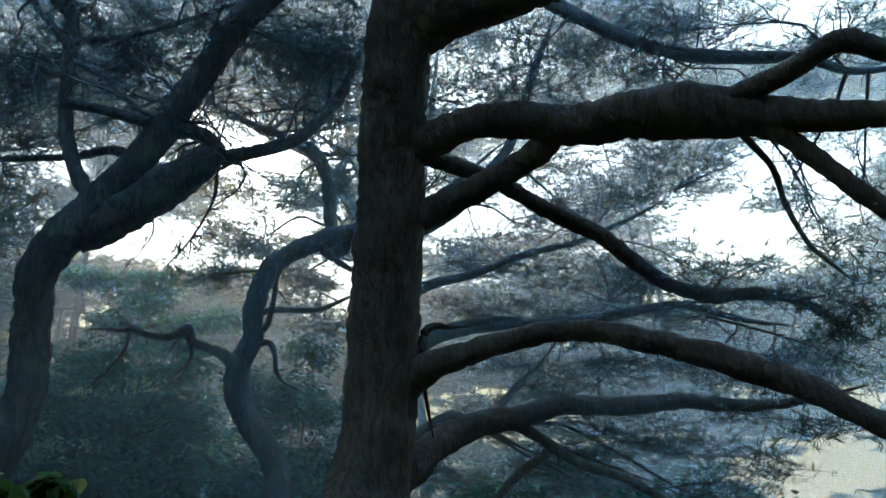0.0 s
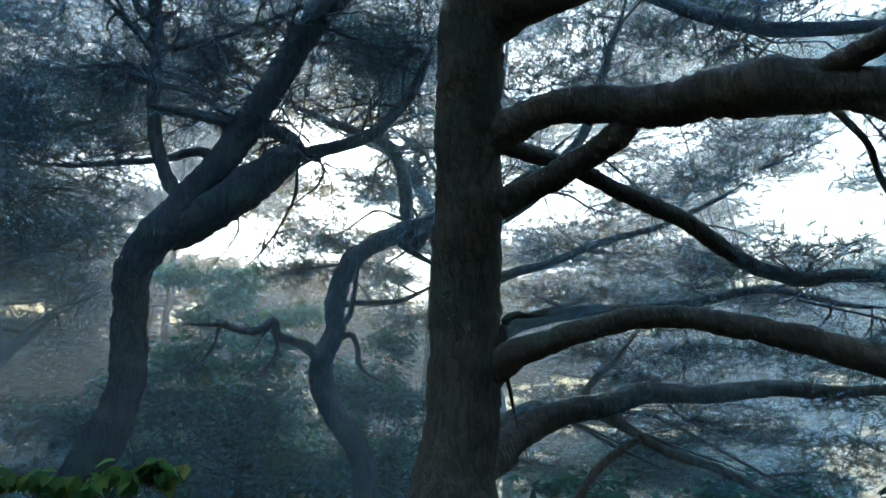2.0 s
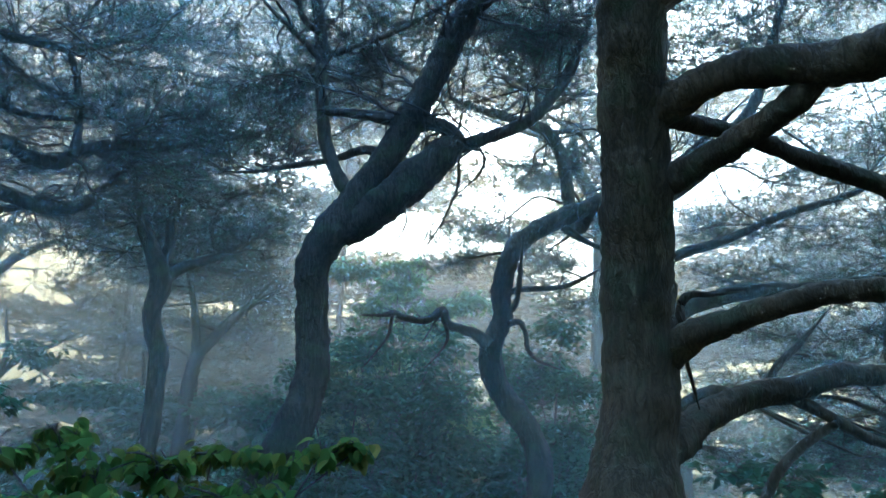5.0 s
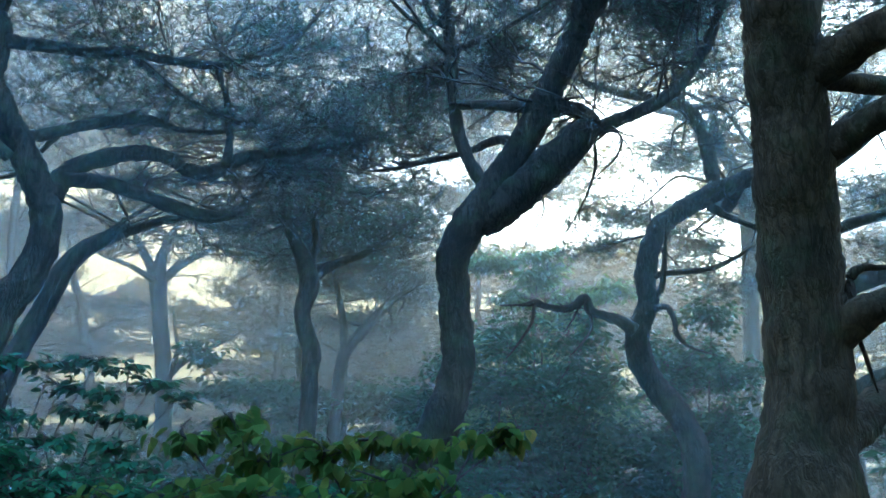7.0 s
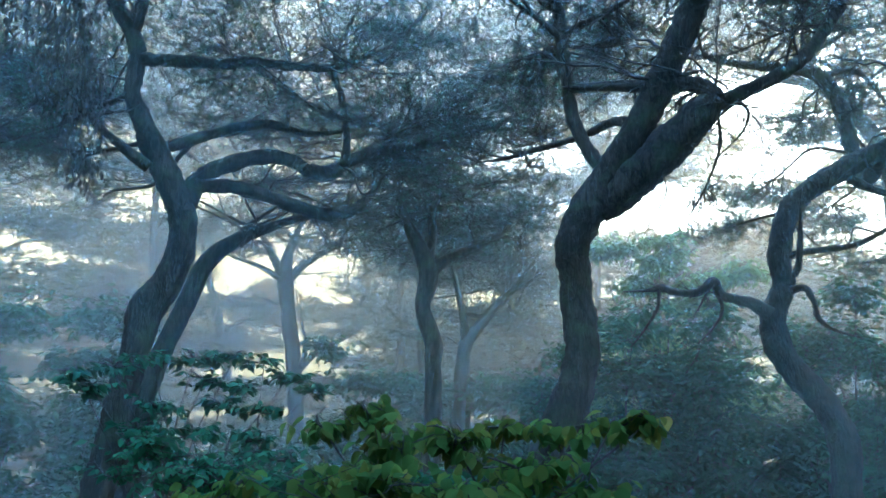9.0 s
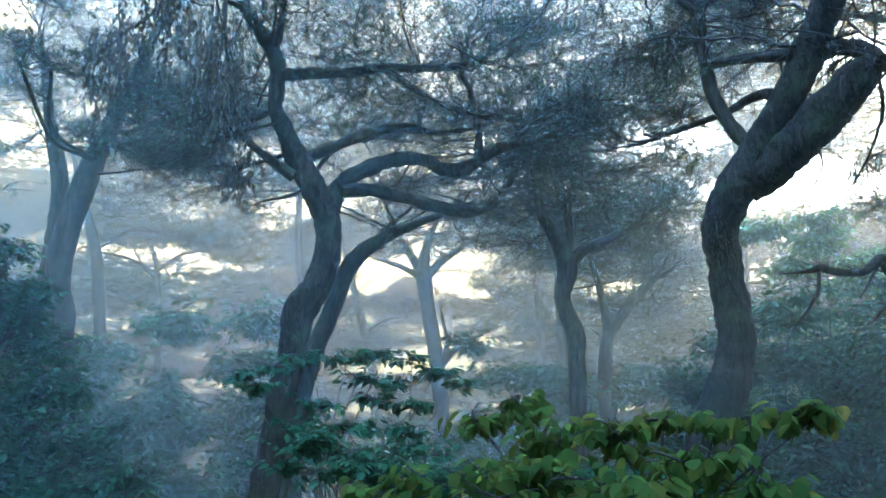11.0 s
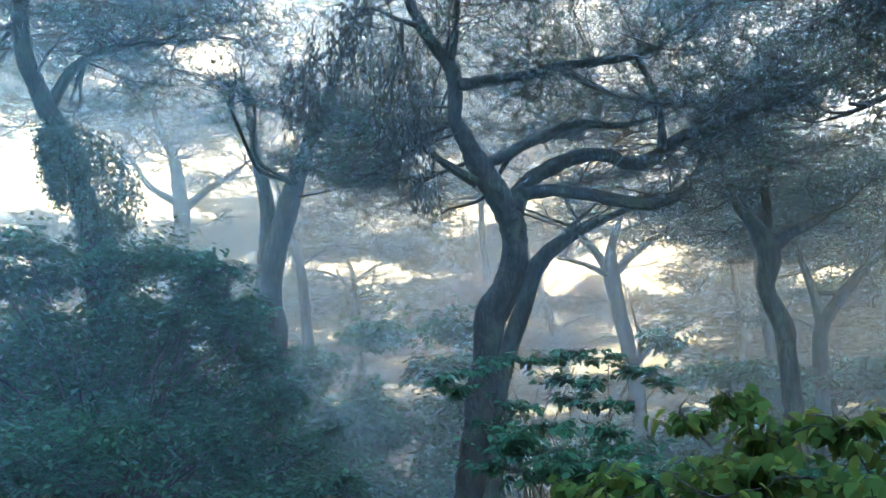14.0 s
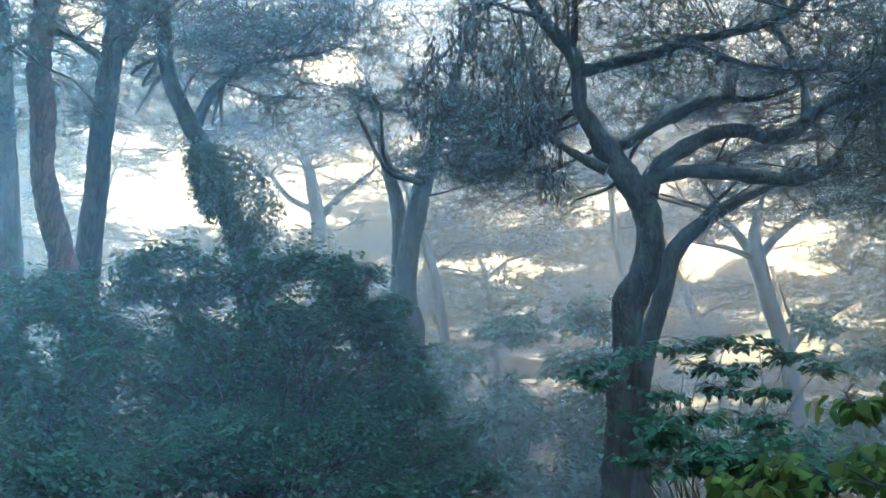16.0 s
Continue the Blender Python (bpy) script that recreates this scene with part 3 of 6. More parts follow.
pine_m.wood("limb", [(-0.24, 4.57, 3.73, 0.131), (-0.05, 4.45, 3.77, 0.121), (0.14, 4.36, 3.83, 0.109), (0.33, 4.29, 3.83, 0.111), (0.54, 4.24, 3.79, 0.116), (0.81, 4.17, 3.73, 0.121), (1.12, 4.04, 3.72, 0.145), (1.39, 3.92, 3.69, 0.167), (1.55, 3.83, 3.63, 0.147), (1.75, 3.72, 3.55, 0.109), (2.01, 3.57, 3.46, 0.081), (2.25, 3.40, 3.38, 0.065), (2.52, 3.18, 3.30, 0.045)])
pine_m.wood("limb", [(1.53, 3.84, 3.61, 0.080), (1.66, 3.70, 3.66, 0.072), (1.84, 3.53, 3.70, 0.063), (1.99, 3.41, 3.76, 0.062), (2.08, 3.35, 3.77, 0.064), (2.25, 3.30, 3.68, 0.048), (2.48, 3.21, 3.56, 0.036)])
pine_m.wood("limb", [(-0.24, 4.70, 3.28, 0.094), (-0.07, 4.63, 3.35, 0.096), (0.15, 4.54, 3.43, 0.088), (0.37, 4.45, 3.50, 0.083), (0.54, 4.34, 3.57, 0.078), (0.68, 4.26, 3.65, 0.075), (0.81, 4.18, 3.71, 0.008)])
pine_m.wood("limb", [(-0.19, 4.80, 3.83, 0.059), (0.09, 5.02, 3.85, 0.061), (0.37, 5.23, 3.83, 0.064), (0.61, 5.35, 3.75, 0.065), (0.92, 5.47, 3.61, 0.066), (1.24, 5.56, 3.49, 0.064), (1.55, 5.66, 3.27, 0.062), (1.82, 5.73, 3.12, 0.062), (2.13, 5.75, 3.04, 0.058), (2.51, 5.71, 3.04, 0.049), (2.81, 5.70, 2.97, 0.040), (3.04, 5.73, 2.82, 0.026)])
pine_m.wood("limb", [(1.70, 3.75, 3.53, 0.069), (1.86, 3.68, 3.40, 0.058), (1.99, 3.63, 3.23, 0.053), (2.14, 3.57, 3.04, 0.052), (2.25, 3.55, 2.92, 0.048), (2.46, 3.50, 2.62, 0.038)])
pine_m.wood("limb", [(-0.25, 4.95, 2.27, 0.129), (-0.08, 4.84, 2.36, 0.098), (0.14, 4.78, 2.43, 0.083), (0.42, 4.70, 2.50, 0.071), (0.70, 4.60, 2.54, 0.068), (0.96, 4.51, 2.51, 0.069), (1.23, 4.41, 2.43, 0.070), (1.48, 4.29, 2.34, 0.074), (1.71, 4.17, 2.23, 0.075), (1.92, 4.04, 2.11, 0.072), (2.07, 3.92, 1.98, 0.064), (2.20, 3.80, 1.87, 0.058), (2.42, 3.67, 1.67, 0.045)])
pine_m.wood("limb", [(-0.31, 5.09, 1.64, 0.109), (-0.05, 5.49, 1.90, 0.104), (0.24, 5.78, 2.07, 0.097), (0.60, 5.95, 2.14, 0.087), (0.98, 6.09, 2.25, 0.081), (1.45, 6.20, 2.23, 0.073), (1.94, 6.27, 2.28, 0.065), (2.50, 6.29, 2.24, 0.051), (3.05, 6.26, 2.29, 0.032)])
pine_m.wood("limb", [(0.51, 5.95, 2.13, 0.052), (0.78, 6.04, 1.97, 0.044), (1.08, 6.10, 1.79, 0.037), (1.43, 6.13, 1.67, 0.033), (1.77, 6.15, 1.50, 0.026)])
pine_m.wood("limb", [(0.86, 6.03, 1.90, 0.035), (0.65, 6.16, 1.76, 0.036), (0.48, 6.28, 1.59, 0.038), (0.34, 6.39, 1.34, 0.040)])
pine_m.wood("limb", [(-0.14, 4.97, 2.46, 0.037), (-0.12, 5.00, 2.61, 0.030), (-0.05, 5.04, 2.67, 0.025), (0.07, 5.09, 2.67, 0.016)])
pine_m.wood("limb", [(-0.13, 5.00, 2.29, 0.017), (-0.10, 5.05, 2.16, 0.013), (-0.08, 5.08, 2.04, 0.009)])
pine_m.wood("limb", [(1.70, 3.91, 3.58, 0.026), (1.98, 4.34, 3.67, 0.023), (2.34, 4.86, 3.72, 0.024), (2.58, 5.26, 3.62, 0.023), (2.85, 5.55, 3.41, 0.020), (3.07, 5.61, 3.22, 0.015)])
pine_m.pad(-0.04, 3.68, 6.09, 1.53, 0.44, 1.20)
pine_m.pad(1.20, 3.35, 4.97, 0.95, 0.29, 1.00)
pine_m.pad(2.52, 3.58, 4.41, 0.54, 0.19, 0.80)
pine_m.pad(-1.23, 3.94, 5.96, 1.14, 0.46, 1.20)
pine_m.pad(0.83, 3.53, 6.38, 1.45, 0.54, 1.20)
pine_m.pad(2.17, 5.80, 3.21, 0.68, 0.17, 0.80)
pine_m.pad(2.78, 5.83, 2.98, 0.58, 0.18, 0.90)
pine_m.pad(2.84, 5.19, 2.62, 0.47, 0.30, 1.30)
pine_m.pad(2.88, 4.51, 2.87, 0.39, 0.21, 0.80)
pine_m.pad(2.88, 5.93, 1.96, 0.65, 0.15, 0.80)
pine_m.pad(2.60, 6.47, 2.16, 0.57, 0.12, 0.80)
pine_n = Tree("slender pine with flat needle sprays in mist", BARK, 1.0)
pine_n.wood("trunk", [(-0.73, 8.35, 1.10, 0.175), (-0.68, 8.31, 2.60, 0.166), (-0.60, 7.99, 4.12, 0.157), (-0.49, 7.67, 5.00, 0.144), (-0.34, 7.17, 5.76, 0.128), (-0.09, 6.69, 6.34, 0.111), (0.14, 6.07, 6.81, 0.083), (0.41, 5.53, 7.23, 0.052)])
pine_n.wood("limb", [(-0.15, 6.82, 6.16, 0.106), (0.32, 6.51, 6.41, 0.092), (0.82, 6.37, 6.37, 0.085), (1.17, 6.35, 6.15, 0.078), (1.44, 6.23, 5.89, 0.073), (1.76, 6.09, 5.60, 0.069), (2.15, 5.90, 5.32, 0.066), (2.53, 5.63, 5.10, 0.058), (2.97, 5.39, 4.94, 0.046), (3.27, 5.31, 4.77, 0.034), (3.53, 5.18, 4.71, 0.022)])
pine_n.wood("limb", [(-0.57, 8.15, 3.57, 0.081), (-0.13, 7.92, 3.73, 0.055), (0.36, 7.78, 3.82, 0.045), (0.91, 7.68, 4.00, 0.039), (1.51, 7.65, 4.14, 0.030), (2.11, 7.53, 4.38, 0.021)])
pine_n.wood("limb", [(-0.56, 7.94, 4.29, 0.094), (-0.12, 8.10, 4.48, 0.077), (0.27, 8.10, 4.76, 0.078), (0.60, 8.03, 5.14, 0.072), (0.84, 7.97, 5.47, 0.059), (1.01, 7.80, 5.97, 0.046), (1.19, 7.52, 6.39, 0.032)])
pine_n.wood("limb", [(-0.57, 8.27, 2.96, 0.093), (0.05, 8.14, 3.25, 0.087), (0.66, 7.99, 3.32, 0.073), (1.07, 7.85, 3.27, 0.066), (1.74, 7.62, 3.30, 0.053), (2.36, 7.33, 3.34, 0.039), (2.96, 7.06, 3.11, 0.027)])
pine_n.wood("limb", [(-0.57, 8.37, 2.01, 0.091), (0.10, 8.27, 2.35, 0.073), (0.45, 8.06, 2.21, 0.053), (0.69, 7.91, 2.54, 0.041), (0.93, 7.86, 2.76, 0.029)])
pine_n.pad(0.74, 6.98, 5.84, 0.94, 0.46, 0.61)
pine_n.pad(1.62, 6.67, 5.71, 0.97, 0.37, 0.61)
pine_n.pad(2.27, 6.67, 5.38, 0.83, 0.29, 0.61)
pine_n.pad(2.48, 5.78, 5.50, 0.86, 0.26, 0.48)
pine_n.pad(3.09, 5.50, 5.08, 0.69, 0.25, 0.41)
pine_n.pad(0.27, 7.53, 5.75, 0.69, 0.41, 0.61)
pine_n.pad(2.04, 8.16, 4.79, 0.79, 0.25, 1.10)
pine_n.pad(2.77, 7.34, 4.88, 0.80, 0.31, 0.41)
pine_n.pad(1.47, 8.13, 5.18, 0.81, 0.26, 0.34)
pine_n.pad(1.27, 8.90, 4.68, 1.06, 0.18, 0.50)
pine_n.pad(0.81, 8.59, 4.15, 1.14, 0.24, 1.10)
pine_n.pad(1.97, 8.48, 3.89, 1.32, 0.28, 1.10)
pine_n.pad(0.50, 8.26, 3.52, 0.82, 0.25, 1.00)
pine_n.pad(1.45, 8.70, 3.41, 1.33, 0.27, 1.00)
pine_n.pad(2.46, 8.04, 3.39, 0.92, 0.22, 1.00)
pine_n.pad(1.83, 7.70, 2.73, 0.86, 0.23, 0.90)
pine_n.pad(2.78, 7.96, 2.70, 1.19, 0.27, 1.10)
pine_n.pad(1.17, 8.85, 2.71, 1.05, 0.26, 1.00)
pine_n.pad(2.27, 7.87, 2.01, 1.37, 0.26, 1.10)
pine_n.pad(1.38, 8.89, 1.83, 1.28, 0.29, 1.10)
pine_n.pad(2.97, 7.43, 1.72, 0.69, 0.21, 1.00)
pine_n.pad(2.95, 5.87, 4.01, 0.52, 0.56, 0.20)
pine_n.pad(3.26, 5.88, 3.56, 0.37, 0.28, 0.50)
pine_n.pad(3.43, 5.65, 3.91, 0.33, 0.59, 0.27)
pine_n.pad(3.30, 5.05, 5.15, 0.59, 0.17, 0.34)
pine_n.pad(0.53, 9.46, 2.32, 1.11, 0.35, 1.00)
pine_n.pad(3.78, 7.52, 2.80, 0.79, 0.23, 1.00)
pine_n.pad(1.61, 8.21, 2.33, 1.21, 0.18, 0.90)
pine_n.pad(3.00, 7.36, 2.50, 0.88, 0.16, 0.80)
pine_n.pad(0.77, 8.65, 3.01, 0.78, 0.20, 0.80)
pine_n.pad(3.66, 7.06, 2.46, 0.63, 0.19, 0.80)
pine_n.pad(0.10, 9.00, 1.66, 0.77, 0.26, 0.90)
pine_n.pad(1.77, 8.41, 1.52, 1.08, 0.24, 0.90)
pine_n.pad(2.76, 8.14, 1.51, 0.87, 0.21, 0.90)
pine_n.pad(1.46, 7.75, 5.93, 0.96, 0.34, 0.54)
pine_n.pad(2.40, 7.75, 5.49, 0.94, 0.22, 0.34)
pine_n.pad(2.54, 8.81, 5.59, 1.14, 0.28, 0.48)
pine_n.pad(1.77, 9.59, 5.22, 1.00, 0.26, 0.80)
pine_n.pad(4.47, 8.02, 4.40, 0.45, 0.38, 0.35)
pine_n.pad(2.78, 7.57, 6.63, 0.88, 0.34, 0.48)
pine_n.pad(0.94, 8.74, 7.34, 0.92, 0.44, 0.61)
pine_n.pad(1.83, 8.74, 7.12, 0.92, 0.39, 0.61)
pine_n.pad(2.70, 8.54, 7.28, 0.90, 0.38, 0.61)
pine_l = Tree("dark pine with an S-shaped forked trunk", BARK, 1.0, True)
pine_l.wood("trunk", [(-3.57, 5.79, 1.05, 0.199), (-3.54, 5.83, 1.44, 0.195), (-3.46, 5.88, 1.71, 0.179), (-3.35, 5.93, 1.99, 0.163), (-3.29, 5.99, 2.28, 0.151), (-3.28, 5.99, 2.67, 0.144), (-3.28, 5.91, 3.06, 0.145), (-3.26, 5.85, 3.30, 0.150), (-3.16, 5.88, 3.56, 0.167), (-2.98, 5.95, 3.80, 0.180), (-2.81, 5.98, 4.06, 0.166), (-2.58, 5.99, 4.40, 0.136), (-2.34, 5.96, 4.77, 0.131), (-2.16, 5.93, 5.05, 0.126), (-2.01, 5.92, 5.35, 0.127), (-1.79, 5.82, 5.61, 0.126), (-1.52, 5.80, 5.92, 0.115), (-1.16, 5.73, 6.27, 0.099), (-0.87, 5.63, 6.75, 0.078)])
pine_l.wood("limb", [(-3.04, 5.93, 3.62, 0.142), (-2.77, 5.99, 3.81, 0.169), (-2.49, 6.02, 4.02, 0.180), (-2.25, 6.08, 4.24, 0.171), (-2.05, 6.08, 4.39, 0.135), (-1.98, 6.11, 4.49, 0.089), (-2.05, 6.10, 4.60, 0.074), (-2.19, 6.02, 4.65, 0.068), (-2.38, 6.00, 4.67, 0.068)])
pine_l.wood("limb", [(-2.05, 6.12, 4.42, 0.078), (-1.83, 6.21, 4.50, 0.063), (-1.58, 6.42, 4.67, 0.060), (-1.37, 6.60, 4.86, 0.061), (-1.19, 6.73, 5.11, 0.057), (-1.01, 6.90, 5.49, 0.052), (-0.89, 6.94, 5.83, 0.041)])
pine_l.wood("limb", [(-3.00, 5.96, 4.04, 0.062), (-3.17, 5.99, 4.32, 0.064), (-3.29, 6.00, 4.69, 0.062), (-3.33, 5.97, 5.16, 0.060), (-3.34, 5.92, 5.63, 0.061), (-3.37, 5.81, 6.14, 0.056), (-3.40, 5.59, 6.71, 0.045)])
pine_l.wood("limb", [(-3.32, 5.98, 4.92, 0.044), (-2.92, 5.98, 4.84, 0.040), (-2.51, 5.97, 4.74, 0.037)])
pine_l.wood("limb", [(-2.57, 6.03, 4.33, 0.058), (-2.87, 6.06, 4.49, 0.043), (-3.25, 6.13, 4.47, 0.035), (-3.72, 6.12, 4.45, 0.030), (-4.15, 6.11, 4.44, 0.022)])
pine_l.wood("limb", [(-3.33, 5.86, 5.72, 0.036), (-3.49, 5.79, 5.89, 0.031), (-3.54, 5.66, 6.19, 0.025)])
pine_l.wood("limb", [(-3.31, 5.93, 5.44, 0.033), (-3.53, 5.77, 5.69, 0.028), (-3.72, 5.64, 5.89, 0.022)])
pine_l.wood("limb", [(-3.31, 5.90, 5.49, 0.033), (-3.01, 6.08, 5.65, 0.031), (-2.66, 6.23, 5.85, 0.026), (-2.12, 6.42, 6.22, 0.020)])
pine_l.wood("limb", [(-1.98, 6.16, 4.39, 0.015), (-1.99, 6.21, 4.13, 0.013), (-2.05, 6.17, 3.90, 0.011), (-2.17, 6.20, 3.70, 0.009), (-2.33, 6.21, 3.50, 0.006)])
pine_l.wood("limb", [(-1.98, 6.18, 4.34, 0.014), (-1.81, 6.15, 4.40, 0.013), (-1.74, 6.21, 4.32, 0.011), (-1.81, 6.24, 4.18, 0.010), (-1.96, 6.25, 4.06, 0.008)])
pine_l.pad(-3.36, 5.88, 5.86, 0.96, 0.44, 0.48)
pine_l.pad(-3.01, 6.46, 6.04, 0.95, 0.39, 0.48)
pine_l.pad(-2.75, 6.84, 5.62, 0.89, 0.40, 0.41)
pine_l.pad(-3.99, 6.10, 5.37, 0.91, 0.45, 0.48)
pine_l.pad(-4.50, 6.27, 4.94, 1.00, 0.30, 0.48)
pine_l.pad(-3.73, 6.29, 4.87, 0.63, 0.30, 0.34)
pine_l.pad(-1.61, 6.78, 5.90, 0.87, 0.62, 0.88)
pine_l.pad(-1.09, 6.59, 5.97, 0.77, 0.45, 0.88)
pine_l.pad(-2.25, 7.31, 5.52, 0.62, 0.25, 0.41)
pine_l.pad(-1.42, 7.71, 5.56, 0.63, 0.22, 0.48)
pine_l.pad(-2.82, 5.95, 6.48, 1.80, 0.44, 0.75)
pine_l.pad(-0.87, 5.96, 6.52, 1.57, 0.56, 0.82)
pine_l.pad(-4.17, 6.91, 4.59, 0.60, 0.19, 0.41)
pine_l.pad(-4.75, 7.09, 4.51, 0.70, 0.17, 0.80)
pine_l.pad(-2.15, 6.33, 3.68, 0.31, 0.21, 0.25)
pine_l.pad(-4.12, 6.51, 5.42, 0.81, 0.43, 0.61)
pine_l.pad(-3.48, 7.07, 5.95, 0.96, 0.47, 0.61)
pine_l.pad(-4.23, 7.15, 5.06, 0.79, 0.28, 0.54)
pine_l.pad(-2.75, 7.11, 6.38, 0.90, 0.48, 0.68)
pine_l.pad(-1.65, 7.48, 6.32, 0.86, 0.58, 0.75)
pine_l.pad(-1.29, 8.21, 5.99, 0.67, 0.36, 0.54)
pine_l.pad(-3.38, 7.53, 5.65, 0.77, 0.29, 0.48)
pine_l.pad(-2.08, 8.08, 7.11, 0.86, 0.46, 0.61)
pine_l.pad(-1.28, 8.46, 6.77, 0.71, 0.38, 0.61)
pine_l.pad(-1.61, 8.85, 6.42, 0.63, 0.25, 0.48)
pine_l.pad(-5.81, 6.57, 6.42, 0.94, 0.42, 0.54)
pine_l.pad(-5.09, 6.92, 6.72, 0.89, 0.39, 0.48)
pine_l.pad(-5.92, 7.14, 5.88, 0.98, 0.39, 0.54)
pine_l.pad(-6.28, 7.49, 5.19, 1.00, 0.44, 0.54)
pine_l.pad(-5.24, 8.00, 5.71, 0.70, 0.28, 0.41)
pine_s = Tree("crooked pine with a snaking trunk and dead branch", BARK, 1.1, True)
pine_s.wood("trunk", [(-1.67, 7.84, 0.82, 0.145), (-1.66, 7.87, 1.26, 0.137), (-1.63, 7.88, 1.62, 0.128), (-1.76, 7.94, 1.99, 0.127), (-1.96, 7.88, 2.27, 0.123), (-2.13, 7.90, 2.62, 0.127), (-2.11, 7.86, 2.90, 0.116), (-2.00, 7.85, 3.12, 0.110), (-2.00, 7.87, 3.48, 0.111), (-1.91, 7.81, 3.76, 0.111), (-1.75, 7.88, 4.03, 0.109), (-1.41, 7.97, 4.24, 0.105), (-1.04, 8.07, 4.40, 0.095), (-0.67, 8.15, 4.55, 0.086), (-0.31, 8.22, 4.68, 0.073), (0.07, 8.31, 4.99, 0.056)])
pine_s.wood("limb", [(-2.12, 7.72, 2.85, 0.073), (-2.25, 7.62, 2.96, 0.058), (-2.38, 7.52, 3.00, 0.050), (-2.48, 7.43, 3.04, 0.048), (-2.52, 7.36, 3.17, 0.048), (-2.58, 7.27, 3.09, 0.039), (-2.67, 7.18, 3.03, 0.034), (-2.82, 7.06, 3.05, 0.032), (-2.91, 6.96, 3.08, 0.041), (-2.98, 6.87, 3.05, 0.021)])
pine_s.wood("limb", [(-2.50, 7.41, 3.04, 0.022), (-2.46, 7.37, 2.90, 0.018), (-2.48, 7.31, 2.78, 0.014), (-2.58, 7.23, 2.63, 0.010)])
pine_s.wood("limb", [(-2.91, 6.95, 3.07, 0.020), (-2.92, 6.89, 2.87, 0.016), (-2.99, 6.81, 2.71, 0.013), (-3.07, 6.72, 2.56, 0.008)])
pine_s.wood("limb", [(-2.51, 7.35, 3.16, 0.017), (-2.57, 7.28, 3.04, 0.013), (-2.64, 7.21, 2.88, 0.008)])
pine_s.wood("limb", [(-1.90, 7.72, 3.06, 0.038), (-1.77, 7.71, 3.07, 0.032), (-1.70, 7.68, 2.92, 0.029), (-1.68, 7.64, 2.78, 0.024), (-1.60, 7.62, 2.67, 0.018), (-1.48, 7.60, 2.60, 0.013)])
pine_s.wood("limb", [(-2.02, 7.83, 3.18, 0.046), (-1.85, 7.84, 3.28, 0.034), (-1.79, 7.80, 3.50, 0.029), (-1.75, 7.75, 3.72, 0.020)])
pine_s.wood("limb", [(-2.00, 7.88, 3.43, 0.047), (-1.81, 7.91, 3.47, 0.035), (-1.58, 8.05, 3.50, 0.029), (-1.36, 8.18, 3.54, 0.029), (-1.15, 8.29, 3.65, 0.023)])
pine_s.wood("limb", [(-1.32, 8.01, 4.18, 0.046), (-1.13, 8.07, 4.04, 0.034), (-0.90, 8.23, 3.94, 0.026)])
pine_s.wood("limb", [(-0.99, 8.07, 4.41, 0.075), (-1.23, 8.51, 4.28, 0.073), (-1.33, 8.68, 4.68, 0.076), (-1.40, 8.76, 5.28, 0.085), (-1.60, 8.75, 5.73, 0.073), (-2.05, 8.77, 5.97, 0.062), (-2.52, 8.78, 6.19, 0.043)])
pine_s.pad(-2.61, 9.15, 4.67, 0.82, 0.22, 0.80)
pine_s.pad(-2.93, 9.19, 4.23, 0.82, 0.34, 1.10)
pine_s.pad(-2.17, 10.00, 5.60, 0.90, 0.33, 0.70)
pine_s.pad(-1.85, 9.95, 4.37, 0.71, 0.31, 1.00)
pine_s.pad(-1.65, 9.19, 3.78, 0.50, 0.22, 0.60)
pine_s.pad(-1.23, 9.14, 5.42, 0.52, 0.37, 0.80)
pine_s.pad(-1.30, 10.38, 5.01, 0.67, 0.30, 1.00)
pine_s.pad(-1.95, 10.04, 5.68, 0.83, 0.27, 0.70)
pine_s.pad(-1.61, 10.18, 3.72, 0.71, 0.21, 0.90)
pine_d = Tree("leaning pine with twisting limbs and hanging clusters", BARK, 1.0, True)
pine_d.wood("trunk", [(-6.55, 3.49, 1.09, 0.129), (-6.53, 3.54, 1.49, 0.126), (-6.50, 3.59, 1.95, 0.125), (-6.47, 3.63, 2.27, 0.127), (-6.45, 3.66, 2.52, 0.131), (-6.44, 3.68, 2.71, 0.153), (-6.41, 3.74, 2.85, 0.152), (-6.35, 3.83, 3.02, 0.136), (-6.31, 3.89, 3.30, 0.132), (-6.31, 3.89, 3.62, 0.130), (-6.38, 3.79, 3.92, 0.134), (-6.46, 3.65, 4.22, 0.121), (-6.54, 3.51, 4.52, 0.096), (-6.61, 3.40, 4.81, 0.079), (-6.61, 3.40, 5.08, 0.086), (-6.62, 3.37, 5.36, 0.084), (-6.69, 3.24, 5.61, 0.069), (-6.77, 3.08, 5.91, 0.064), (-6.83, 2.95, 6.20, 0.058), (-6.86, 2.87, 6.47, 0.049)])
pine_d.wood("limb", [(-6.31, 3.90, 3.77, 0.097), (-6.36, 4.00, 4.02, 0.093), (-6.35, 4.20, 4.23, 0.086), (-6.29, 4.46, 4.39, 0.081), (-6.21, 4.74, 4.52, 0.079), (-6.13, 5.00, 4.53, 0.077), (-6.07, 5.22, 4.47, 0.074), (-5.98, 5.47, 4.52, 0.072), (-5.93, 5.67, 4.70, 0.070), (-5.78, 5.95, 4.87, 0.061), (-5.57, 6.28, 4.99, 0.051), (-5.32, 6.61, 5.12, 0.042), (-5.03, 6.95, 5.29, 0.032), (-4.73, 7.27, 5.51, 0.025)])
